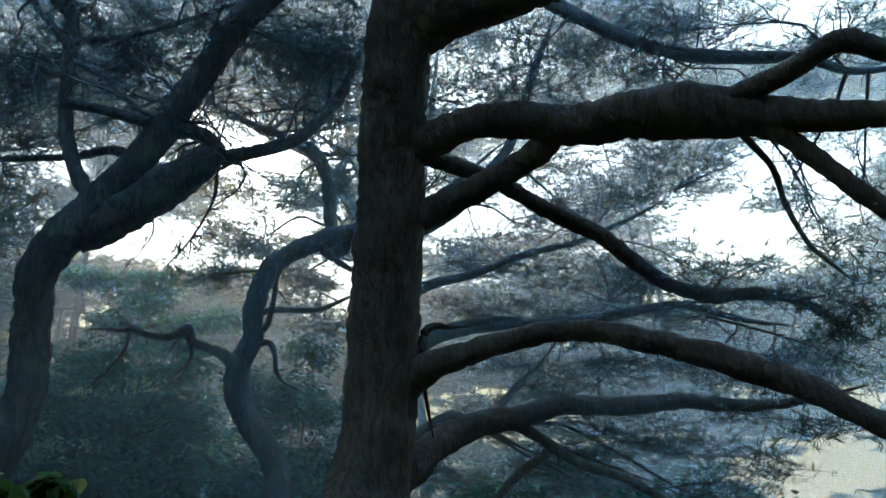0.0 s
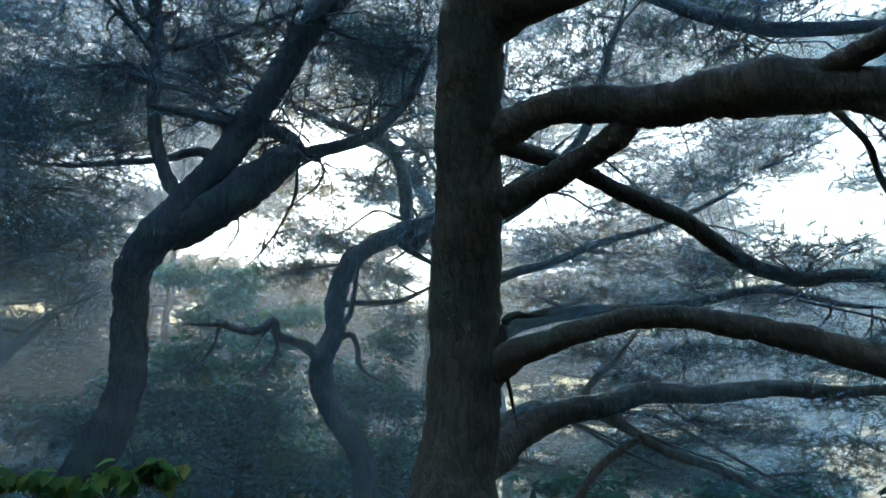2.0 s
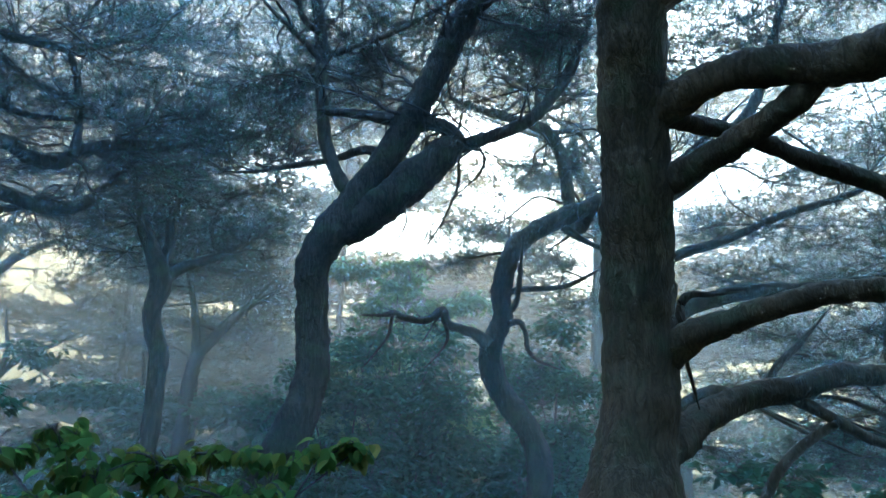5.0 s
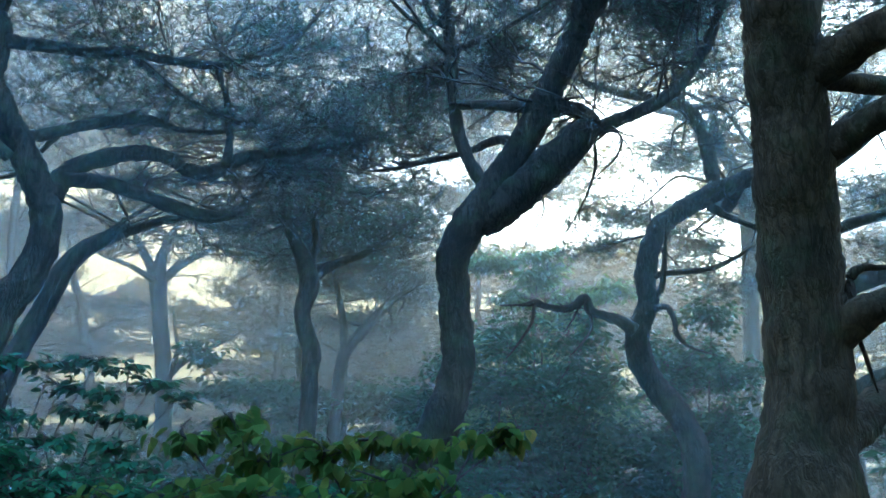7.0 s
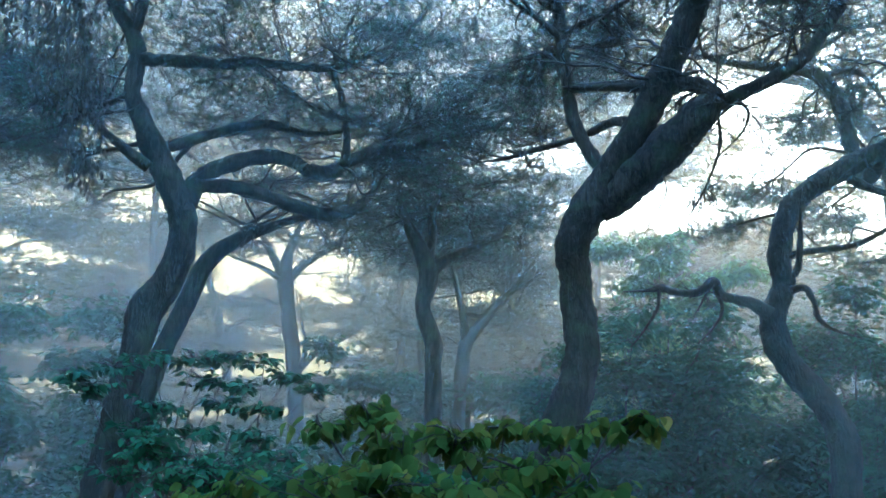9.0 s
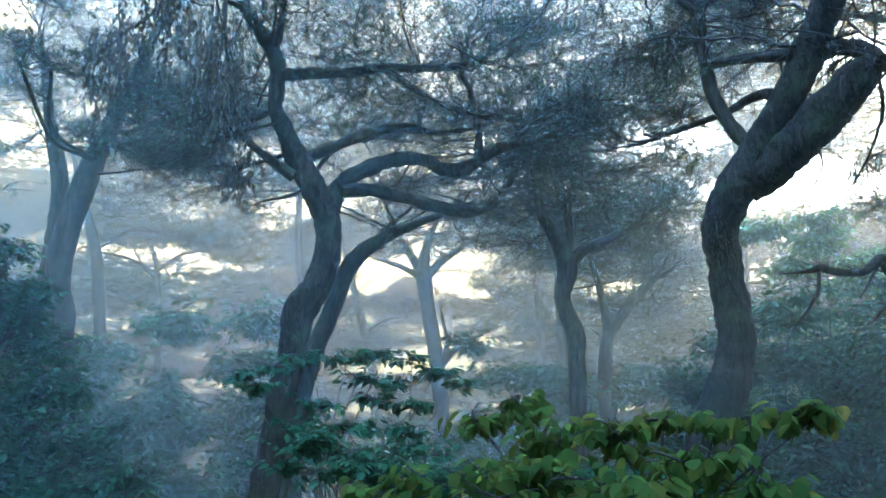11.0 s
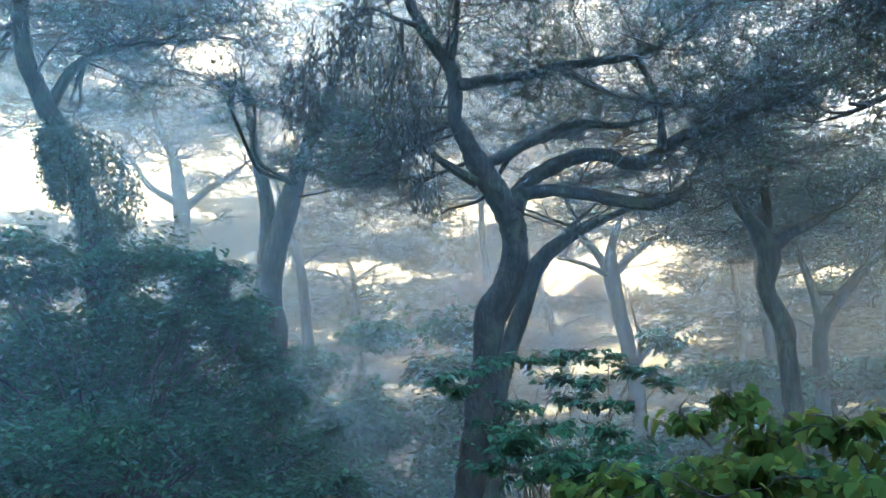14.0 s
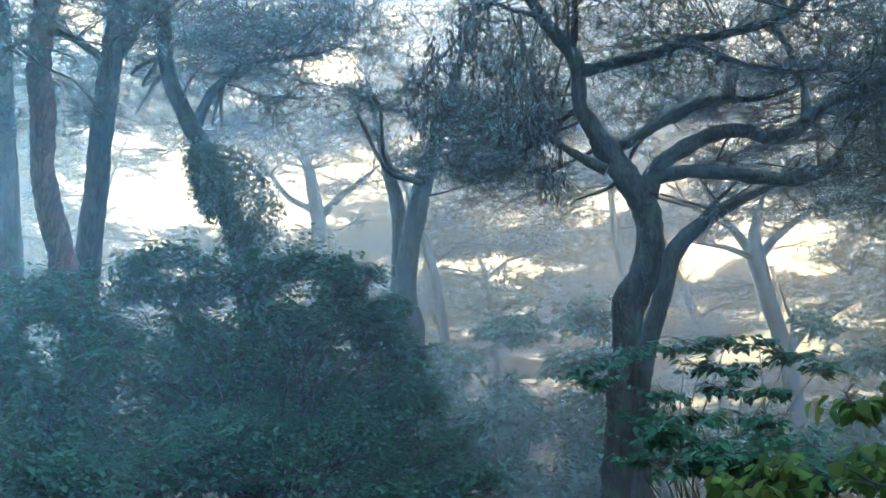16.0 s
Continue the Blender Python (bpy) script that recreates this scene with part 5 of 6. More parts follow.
pine_w.pad(-7.51, 11.61, 3.87, 1.17, 0.19, 0.70)
pine_w.pad(-8.33, 9.81, 3.59, 0.85, 0.21, 0.80)
pine_y = Tree("pale pine with an arching trunk in bright mist", BARK, 1.6)
pine_y.wood("trunk", [(-1.96, 14.88, 1.75, 0.151), (-1.77, 14.74, 3.75, 0.145), (-1.61, 14.42, 5.37, 0.146), (-1.54, 14.14, 6.32, 0.146), (-1.70, 13.93, 6.86, 0.136), (-2.01, 13.67, 7.39, 0.115), (-2.45, 13.42, 7.81, 0.079), (-3.07, 13.20, 8.01, 0.043)])
pine_y.wood("limb", [(-1.53, 14.16, 6.27, 0.094), (-1.24, 14.17, 6.89, 0.084), (-0.91, 14.13, 7.59, 0.068), (-0.74, 13.93, 8.27, 0.047)])
pine_y.wood("limb", [(-1.74, 13.89, 6.94, 0.073), (-1.89, 13.64, 7.49, 0.063), (-1.91, 13.47, 7.88, 0.052), (-2.29, 13.27, 8.17, 0.032)])
pine_y.pad(-2.72, 13.32, 6.93, 0.71, 0.28, 0.80)
pine_y.pad(-3.30, 13.52, 6.01, 0.85, 0.21, 0.90)
pine_y.pad(-2.48, 13.76, 7.00, 1.01, 0.23, 1.00)
pine_y.pad(-3.74, 13.84, 6.04, 0.98, 0.26, 1.00)
pine_y.pad(-1.75, 13.63, 8.03, 0.63, 0.25, 0.70)
pine_y.pad(-0.66, 13.90, 8.12, 0.83, 0.35, 0.90)
pine_y.pad(-1.33, 14.01, 7.29, 0.52, 0.23, 0.60)
pine_y.pad(-0.41, 14.55, 6.54, 0.83, 0.27, 0.80)
pine_y.pad(-2.55, 13.28, 8.06, 0.53, 0.15, 0.50)
pine_z = Tree("small spreading pine in a bright opening of the mist", BARK, 2.0)
pine_z.wood("trunk", [(-17.47, 6.67, 3.52, 0.074), (-17.50, 6.58, 4.61, 0.076), (-17.53, 6.51, 5.17, 0.069), (-17.55, 6.46, 5.59, 0.063), (-17.59, 6.35, 5.94, 0.049), (-17.63, 6.23, 6.22, 0.035)])
pine_z.wood("limb", [(-17.52, 6.52, 5.24, 0.048), (-17.65, 6.18, 5.55, 0.042), (-17.76, 5.85, 5.70, 0.035), (-17.87, 5.53, 5.76, 0.028), (-17.97, 5.21, 5.79, 0.021)])
pine_z.wood("limb", [(-17.35, 6.41, 5.41, 0.048), (-17.25, 6.67, 5.68, 0.041), (-17.14, 6.95, 5.89, 0.035), (-16.99, 7.29, 5.99, 0.021)])
pine_z.wood("limb", [(-17.70, 6.61, 5.07, 0.042), (-17.59, 6.91, 5.30, 0.035), (-17.55, 6.99, 5.63, 0.028), (-17.54, 7.03, 5.95, 0.021)])
pine_z.wood("limb", [(-17.65, 6.18, 5.55, 0.028), (-17.71, 6.01, 5.85, 0.021), (-17.75, 5.89, 6.10, 0.021)])
pine_z.pad(-17.53, 6.23, 6.33, 1.10, 0.18, 0.60)
pine_z.pad(-17.78, 5.48, 6.05, 0.80, 0.14, 0.50)
pine_z.pad(-17.14, 7.20, 6.24, 0.90, 0.16, 0.50)
pine_z.pad(-17.33, 6.74, 6.45, 1.00, 0.20, 0.60)
pine_z.pad(-17.80, 5.40, 5.30, 0.70, 0.12, 0.50)
pine_z.pad(-17.05, 7.42, 5.48, 0.80, 0.14, 0.50)
pine_k.pad(-10.14, -2.62, 6.81, 0.90, 0.30, 0.60)
pine_k.pad(-10.50, -2.83, 6.32, 0.80, 0.30, 0.50)
pine_j.pad(-10.90, -1.96, 6.56, 0.70, 0.22, 0.40)
pine_j.pad(-9.86, -2.05, 6.82, 0.80, 0.25, 0.50)
pine_h.pad(-10.53, -0.89, 7.42, 1.00, 0.30, 0.50)
pine_h.pad(-10.99, -1.35, 7.06, 0.80, 0.20, 0.50)
pine_h.pad(-10.76, 0.04, 7.62, 1.10, 0.30, 0.50)
pine_h.pad(-11.46, -0.50, 7.25, 1.10, 0.25, 0.50)
pine_h.pad(-11.02, 0.90, 7.72, 1.00, 0.25, 0.50)
pine_k.pad(-10.92, -2.80, 5.87, 0.70, 0.20, 0.40)
pine_h.pad(-11.65, 0.45, 7.29, 0.90, 0.20, 0.45)
pine_h.pad(-12.69, -1.45, 6.82, 0.80, 0.16, 0.40)
pine_g.pad(-11.13, 1.62, 8.10, 0.90, 0.30, 0.50)
pine_g.pad(-10.99, 2.34, 7.74, 0.90, 0.30, 0.50)
pine_g.pad(-9.51, 1.62, 6.13, 0.50, 0.20, 0.70)
pine_g.pad(-9.32, 2.04, 5.89, 0.55, 0.22, 0.80)
pine_g.pad(-9.14, 2.35, 6.14, 0.50, 0.25, 0.80)
pine_g.pad(-9.65, 1.93, 5.63, 0.45, 0.14, 0.60)
pine_g.pad(-8.88, 2.50, 5.52, 0.50, 0.20, 0.80)
pine_g.pad(-9.13, 2.38, 5.01, 0.45, 0.20, 0.70)
pine_d.pad(-8.20, 2.68, 4.90, 0.55, 0.16, 0.90)
pine_d.pad(-7.96, 3.02, 4.65, 0.60, 0.16, 0.90)
pine_d.pad(-7.75, 3.27, 4.44, 0.45, 0.12, 0.80)
pine_d.pad(-8.32, 2.93, 4.57, 0.50, 0.10, 0.70)
pine_d.pad(-8.64, 2.61, 4.67, 0.50, 0.12, 0.70)
pine_d.pad(-8.13, 2.88, 5.16, 0.50, 0.15, 0.70)

# ---- the wood beyond: pines with flat layered crowns, which leave the openings of the canopy free ----
GAPS = []


def gap(yaw, high, wide, tall):
    GAPS.append((yaw, high, wide, tall))


gap(-24.2, 17.5, 5.8, 3.2)
gap(-27.9, 20.7, 3.2, 1.9)
gap(-29.8, 31.0, 4.7, 1.7)
gap(13.3, 24.6, 3.9, 1.5)
gap(20.8, 17.6, 3.2, 1.2)
gap(12.5, 19.3, 2.1, 0.6)
gap(-4.6, 19.9, 3.9, 0.9)
gap(-5.5, 31.2, 2.1, 1.1)
gap(-13.0, 24.0, 2.1, 0.9)
gap(-25.6, 1.1, 4.7, 2.1)
gap(13.4, 24.0, 4.5, 2.0)
gap(21.1, 17.4, 3.9, 2.1)
gap(13.4, 19.7, 3.4, 1.2)
gap(6.6, 14.6, 2.1, 1.7)
gap(50.3, 13.5, 4.7, 2.1)
gap(49.2, 6.2, 3.0, 1.1)
gap(42.2, 27.8, 1.7, 1.1)
gap(30.4, 21.5, 2.1, 0.9)
gap(93.8, 17.2, 4.1, 3.1)
gap(84.2, 16.5, 2.6, 1.7)
gap(85.2, 20.2, 2.6, 1.1)
gap(79.9, 20.4, 2.6, 1.3)
gap(69.6, 13.0, 3.0, 1.1)
gap(47.0, 13.3, 3.4, 1.1)
gap(82.8, 27.3, 2.6, 1.3)
gap(46.3, 7.4, 1.9, 0.6)
gap(101.1, 27.6, 3.4, 1.7)


def is_open(x, y, z, rx, rz, within=1.0):
    d = math.hypot(x, y)
    yaw, high = math.degrees(math.atan2(-x, y)), math.degrees(math.atan2(z - 1.55, d))
    ax, ay = math.degrees(rx / d) * 0.75, math.degrees(rz / d) * 0.9
    return any(((yaw - g[0]) / (g[2] + ax)) ** 2 + ((high - g[1]) / (g[3] + ay)) ** 2 < within for g in GAPS)


def wild_pine(label, yaw, d, tall, thick, fine, pads, spread=2.6, low=0.25, dens=0.8):
    t = Tree(label, BARK, fine)
    x, y = -d * math.sin(radians(yaw)), d * math.cos(radians(yaw))
    lean = rng.normal(size=2) * 0.5
    k = np.linspace(0, 1, 7)
    wave = np.cumsum(rng.normal(size=(7, 2)), axis=0) * 0.16
    pts = [(x + lean[0] * a + wave[i, 0], y + lean[1] * a + wave[i, 1], 0.3 + a * tall, thick * (1 - 0.8 * a)) for i, a in enumerate(k)]
    t.wood("trunk", pts, 8)
    for i in range(pads):
        a = rng.uniform(low, 1.0)
        ang = rng.uniform(0, 2 * np.pi)
        r = rng.uniform(0.2, 1) * spread * (1.15 - 0.6 * a)
        c = np.array([np.interp(a, k, [p[j] for p in pts]) for j in range(3)]) + np.array([math.cos(ang) * r, math.sin(ang) * r, 0.4])
        rx = rng.uniform(0.6, 1.3) * spread / 2.6
        rz = rx * rng.uniform(0.16, 0.3)
        if not is_open(c[0], c[1], c[2], rx, rz):
            t.pad(c[0], c[1], c[2], rx, rz, dens)
    return t


# the near canopy: sprays that fill the crowns overhead between the openings
for i in range(190):
    a, h, d = radians(rng.uniform(-36, 106)), radians(rng.uniform(17, 40)), rng.uniform(9.0, 13.6)
    x, y, z = -d * math.sin(a), d * math.cos(a), 1.55 + d * math.tan(h)
    rx, rz = rng.uniform(0.8, 1.5), rng.uniform(0.2, 0.4)
    if not is_open(x, y, z, rx * 1.1, rz * 1.1):
        near = min((pine_n, pine_l, pine_s, pine_v, pine_d, pine_h, pine_j, pine_e, pine_x, pine_g, pine_w), key=lambda t: min(np.linalg.norm(s[:, :3] - (x, y, z), axis=1).min() for s in t.line))
        near.pad(x, y, z, rx, rz, 0.36)

for tree, many, low, reach in ((pine_d, 75, 3.9, 1.25), (pine_l, 70, 4.3, 1.2), (pine_n, 45, 3.0, 1.2), (pine_s, 16, 3.4, 0.8), (pine_e, 16, 4.2, 1.5), (pine_x, 8, 4.2, 1.5),
                               (pine_p, 20, 4.6, 1.9), (pine_u, 26, 6.5, 2.6), (pine_g, 5, 4.5, 1.0), (pine_h, 18, 5.3, 1.4), (pine_j, 10, 5.8, 1.3), (pine_y, 16, 5.5, 1.6), (pine_f, 10, 3.6, 1.3), (pine_q, 10, 4.6, 1.8)):
    tree.web(many, low, reach)

# unseen sprays added to the nearest pine's crown overhead to shade its trunk
for x, y, z in ((-0.6, 2.6, 6.3), (0.9, 2.2, 6.6), (0.2, 3.6, 6.9), (-1.6, 3.6, 6.8), (1.8, 3.4, 6.6), (-0.2, 1.0, 6.8), (1.2, 0.8, 7.0), (-1.4, 1.6, 7.2)):
    pine_m.pad(x, y, z, 1.2, 0.35, 1.0)

for i in range(16):
    far = (15.5, 19.0, 23.0, 27.0)[i % 4]
    yaw = -38 + i * 148 / 15 + rng.normal() * 2
    while any(is_open(-far * math.sin(radians(yaw)), far * math.cos(radians(yaw)), 1.5 + far * math.tan(radians(h)), 0.6, 0.2) for h in (9, 14, 18, 22)) and yaw < 115:
        yaw += 1.5
    wild_pine("tall pine with flat layered crown in the mist", yaw, far + rng.uniform(-1.5, 2.5),
              rng.uniform(9, 13) * (0.75 + far / 60), rng.uniform(0.10, 0.15), far / 9, 14, 2.0 + far * 0.08, dens=0.7)

# unseen pines added behind the way; their low dense crowns shade the nearest trunk
for yaw, d in ((188, 2.6), (214, 3.4), (272, 3.9)):
    wild_pine("unseen pine added behind the path to shade the nearest trunk", yaw, d, 7.0, 0.16, 1.6, 16, 2.0, 0.25, 1.5)


def far_wood():
    """The woods beyond, too far to tell tree from tree: flat layers of foliage with the canopy's openings left free."""
    vs = []
    for i in range(3900):
        d = rng.choice((27.0, 33.0, 40.0)) + rng.uniform(-2, 2)
        a, h = radians(rng.uniform(-42, 116)), rng.uniform(-1, 36) if i % 4 else rng.uniform(-1, 16)
        z = 1.55 + d * math.tan(radians(h))
        rx, rz = (rng.uniform(1.2, 3.2), rng.uniform(0.10, 0.34)) if i < 2100 else (rng.uniform(0.4, 1.3), rng.uniform(0.07, 0.2))
        c = np.array([-d * math.sin(a), d * math.cos(a), z])
        if z < 0.3 or is_open(c[0], c[1], c[2], rx, rz, 1.0 if i < 2100 else rng.uniform(0.2, 1.0)):
            continue
        n = int(170 * rx * (0.4 + rz))
        p = c + unit(rng.normal(size=(n, 3))) * rng.uniform(0, 1, (n, 1)) ** 0.5 * np.array([rx, rx, rz])
        w = unit(rng.normal(size=(n, 3)) * np.array([1, 1, 0.28]))
        s = unit(np.cross(w, rng.normal(size=(n, 3)))) * 0.06
        vs.append(np.stack([p - s, p + s, p + w * rng.uniform(0.3, 0.65, (n, 1))], 1).reshape(-1, 3))
    v = np.vstack(vs)
    me = mesh_of("far_wood", v, [np.arange(len(v)).reshape(-1, 3)], [NEEDLE])
    tagged(new("far_wood", me), "hazy layers of distant pine foliage", "woods", kind="stuff")


far_wood()


def unseen_shade_wood():
    """Unseen foliage added behind the way, dense from the ground to the crowns: closes the back and keeps light off the
    trunks' fronts.
    """
    vs = []
    for i in range(760):
        d, z = rng.uniform(6.5, 13.0), rng.uniform(0.3, 11.0)
        rx, rz = rng.uniform(0.9, 1.8), rng.uniform(0.4, 0.9)
        edge = math.degrees(math.atan2(rx + 0.4, d))
        a = radians(rng.uniform(111 + edge, 320 - edge))
        n = 150
        p = np.array([-d * math.sin(a), d * math.cos(a), z]) + unit(rng.normal(size=(n, 3))) * rng.uniform(0, 1, (n, 1)) ** 0.5 * np.array([rx, rx, rz])
        w = unit(rng.normal(size=(n, 3)))
        q = unit(np.cross(w, rng.normal(size=(n, 3)))) * 0.09
        vs.append(np.stack([p - q, p + q, p + w * rng.uniform(0.25, 0.5, (n, 1))], 1).reshape(-1, 3))
    v = np.vstack(vs)
    me = mesh_of("unseen_shade_wood", v, [np.arange(len(v)).reshape(-1, 3)], [LEAF])
    tagged(new("unseen_shade_wood", me), "unseen dense foliage added behind the path to cut frontal light", "woods", kind="stuff")


unseen_shade_wood()


# ---- undergrowth ----
for i in range(30):
    a, d = -40 + i * 152 / 29 + rng.normal() * 1.5, (14.0, 15.5, 19.0)[i % 3] + rng.uniform(-0.7, 0.7)
    x, y = -d * math.sin(radians(a)), d * math.cos(radians(a))
    if is_open(x, y, 2.2, 1.0, 0.4):
        continue
    shrub("dense dark green shrub far in the misty undergrowth", [(x + rng.normal() * 0.7, y + rng.normal() * 0.7, rng.uniform(0.8, 1.9) * (0.6 + d / 28), rng.uniform(0.9, 1.5), rng.uniform(0.45, 0.8)) for k in range(3)],
          LEAF, 0.16, 24, skirt=False)

shrub("tall leafy thicket of dark green shrubs and vines", [(-9.41, -0.48, 2.43, 1.28, 1.06), (-9.33, 0.90, 2.72, 1.01, 1.01), (-8.53, -1.42, 2.10, 1.05, 0.92), (-8.88, 1.64, 1.91, 0.96, 0.90), (-8.06, 0.26, 1.49, 1.42, 0.71), (-7.40, -0.98, 1.19, 1.22, 0.56), (-7.63, 1.73, 1.00, 0.92, 0.43), (-9.44, 0.34, 3.47, 0.82, 0.41), (-9.26, 0.92, 3.60, 0.62, 0.34), (-9.17, 1.40, 3.26, 0.55, 0.41), (-9.26, -0.90, 3.23, 0.70, 0.38), (-9.39, -0.29, 3.29, 0.73, 0.40), (-8.83, -1.50, 2.93, 0.65, 0.35), (-8.99, 1.78, 2.70, 0.47, 0.53), (-9.28, -0.01, 2.68, 0.84, 0.71), (-9.12, -1.18, 2.63, 0.73, 0.55), (-8.63, -1.91, 2.32, 0.72, 0.61), (-8.69, 0.85, 2.87, 0.67, 0.43), (-8.56, 1.61, 2.90, 0.44, 0.38), (-8.72, 1.30, 3.42, 0.45, 0.25), (-8.53, 1.84, 2.85, 0.38, 0.32), (-8.35, 2.13, 1.96, 0.49, 0.37), (-8.96, -1.60, 3.23, 0.66, 0.24), (-9.22, -0.38, 3.59, 0.78, 0.22), (-9.19, 0.71, 3.59, 0.61, 0.23), (-8.98, 1.37, 3.19, 0.40, 0.27), (-8.97, 1.77, 3.51, 0.38, 0.12), (-8.63, 1.90, 3.05, 0.34, 0.20), (-9.14, 1.38, 3.67, 0.42, 0.16), (-8.50, 2.03, 2.51, 0.42, 0.30), (-8.17, 2.11, 1.99, 0.50, 0.35), (-7.68, 2.32, 1.57, 0.50, 0.30), (-7.20, 2.50, 1.21, 0.50, 0.25), (-7.72, 1.41, 1.64, 0.60, 0.30), (-9.42, -0.94, 3.59, 0.40, 0.12), (-9.08, -1.88, 3.08, 0.50, 0.30)], LEAF, 0.085, 125, 0.30, 0.30)
shrub("slender shrub with tiered sprays of dark leaves", [(-5.29, 2.57, 2.03, 0.16, 0.04), (-5.28, 2.80, 2.10, 0.20, 0.05), (-5.23, 3.07, 2.16, 0.24, 0.05), (-5.07, 3.31, 2.18, 0.26, 0.05), (-4.98, 3.60, 2.22, 0.24, 0.04), (-4.85, 3.78, 2.18, 0.22, 0.04), (-4.66, 3.84, 2.07, 0.20, 0.04), (-4.53, 3.98, 1.99, 0.16, 0.04), (-5.15, 2.61, 1.93, 0.20, 0.05), (-4.94, 3.32, 2.03, 0.30, 0.05), (-4.76, 3.56, 1.98, 0.24, 0.04), (-4.79, 3.37, 1.86, 0.26, 0.05), (-4.53, 3.53, 1.81, 0.22, 0.05), (-4.92, 3.00, 1.80, 0.26, 0.06), (-4.92, 2.81, 1.67, 0.24, 0.06), (-4.64, 3.06, 1.65, 0.30, 0.07), (-4.35, 3.27, 1.61, 0.30, 0.07), (-4.59, 2.78, 1.50, 0.32, 0.08), (-4.29, 3.03, 1.45, 0.36, 0.09), (-4.02, 3.21, 1.51, 0.32, 0.09), (-4.24, 2.77, 1.33, 0.40, 0.10), (-3.93, 3.01, 1.31, 0.42, 0.10), (-4.70, 2.59, 1.39, 0.28, 0.07)], LEAF, 0.080, 105, 0.27, 0.45, stem=0.008, skirt=False)
shrub("yellow-green broad-leaved shrub in front of the pines", [(-2.45, 2.14, 1.64, 0.16, 0.06), (-2.32, 2.26, 1.67, 0.14, 0.05), (-2.15, 2.28, 1.55, 0.22, 0.07), (-1.98, 2.41, 1.58, 0.20, 0.07), (-1.89, 2.60, 1.64, 0.14, 0.05), (-1.72, 2.70, 1.61, 0.16, 0.04), (-1.57, 2.89, 1.63, 0.14, 0.03), (-1.44, 2.94, 1.65, 0.07, 0.03), (-1.72, 2.47, 1.48, 0.27, 0.07), (-2.14, 2.02, 1.44, 0.34, 0.08), (-2.43, 1.70, 1.39, 0.24, 0.06), (-1.81, 2.17, 1.37, 0.38, 0.08), (-1.51, 2.58, 1.39, 0.24, 0.08)], YELLOW_LEAF, 0.064, 300, 0.34, 0.7, stem=0.008, broad=True)
shrub("pale green drooping-leaved sapling, leaf colour raised for the light behind", [(-5.69, 11.51, 4.96, 0.69, 0.24), (-4.62, 11.94, 5.01, 0.77, 0.19), (-4.84, 11.95, 4.70, 0.78, 0.25), (-4.19, 12.28, 4.29, 0.86, 0.21), (-3.64, 12.40, 4.49, 0.66, 0.21), (-5.16, 11.92, 4.28, 0.58, 0.25), (-4.49, 12.25, 3.97, 1.05, 0.23), (-5.34, 11.67, 4.95, 0.39, 0.20), (-5.50, 11.93, 3.52, 1.16, 0.35)], PALE_LEAF, 0.170, 90, 0.17, 0.70)
shrub("dense dark green shrub in the misty undergrowth", [(-4.52, 9.86, 2.62, 1.02, 0.39), (-3.51, 10.23, 2.76, 1.08, 0.39), (-3.93, 10.16, 1.93, 1.46, 0.46), (-4.72, 9.83, 1.26, 1.69, 0.46)], LEAF, 0.115, 70, 0.30, 0.35)
shrub("dense dark green shrub in the misty undergrowth", [(-2.43, 10.49, 3.03, 0.83, 0.38), (-1.65, 10.66, 2.77, 0.87, 0.43), (-1.88, 10.69, 1.93, 1.22, 0.50), (-2.94, 10.47, 1.22, 1.32, 0.44)], LEAF, 0.115, 70, 0.30, 0.35)
shrub("dense dark green shrub in the misty undergrowth", [(-4.45, 9.75, 3.23, 0.95, 0.44), (-3.71, 10.14, 2.54, 1.49, 0.60), (-4.70, 9.76, 1.90, 1.20, 0.42)], LEAF, 0.115, 70, 0.30, 0.35)
shrub("dense dark green shrub in the misty undergrowth", [(-5.18, 9.45, 2.84, 0.77, 0.42), (-5.70, 9.19, 2.35, 0.94, 0.54), (-3.47, 10.12, 3.28, 0.84, 0.30)], LEAF, 0.115, 70, 0.30, 0.35)
shrub("dense dark green shrub in the misty undergrowth", [(-2.09, 10.57, 2.72, 0.93, 0.55), (-2.63, 10.50, 1.82, 1.28, 0.45), (-1.79, 10.51, 3.49, 0.63, 0.32)], LEAF, 0.115, 70, 0.30, 0.35)
shrub("dense dark green shrub in the misty undergrowth", [(-12.41, 4.71, 3.43, 1.18, 0.44), (-12.79, 3.89, 2.77, 1.17, 0.59), (-12.44, 4.99, 1.99, 1.44, 0.87), (-11.97, 5.86, 2.83, 0.68, 0.43)], LEAF, 0.145, 52, 0.30, 0.35)
shrub("dense dark green shrub in the misty undergrowth", [(-12.93, 3.62, 1.18, 1.52, 0.67), (-12.11, 5.71, 0.80, 1.59, 0.56)], LEAF, 0.145, 52, 0.30, 0.35)
shrub("dense dark green shrub in the misty undergrowth", [(-8.63, 9.99, 2.57, 1.21, 0.35), (-7.80, 10.65, 2.43, 1.07, 0.36), (-8.20, 10.39, 1.66, 1.56, 0.43), (-7.03, 11.17, 2.46, 0.82, 0.37)], LEAF, 0.145, 52, 0.30, 0.35)
shrub("dense dark green shrub in the misty undergrowth", [(-9.10, 9.67, 2.72, 1.25, 0.38), (-10.19, 9.63, 3.36, 0.71, 0.30), (-8.38, 10.33, 2.36, 1.45, 0.39), (-7.27, 11.09, 2.66, 1.07, 0.39)], LEAF, 0.145, 52, 0.30, 0.35)
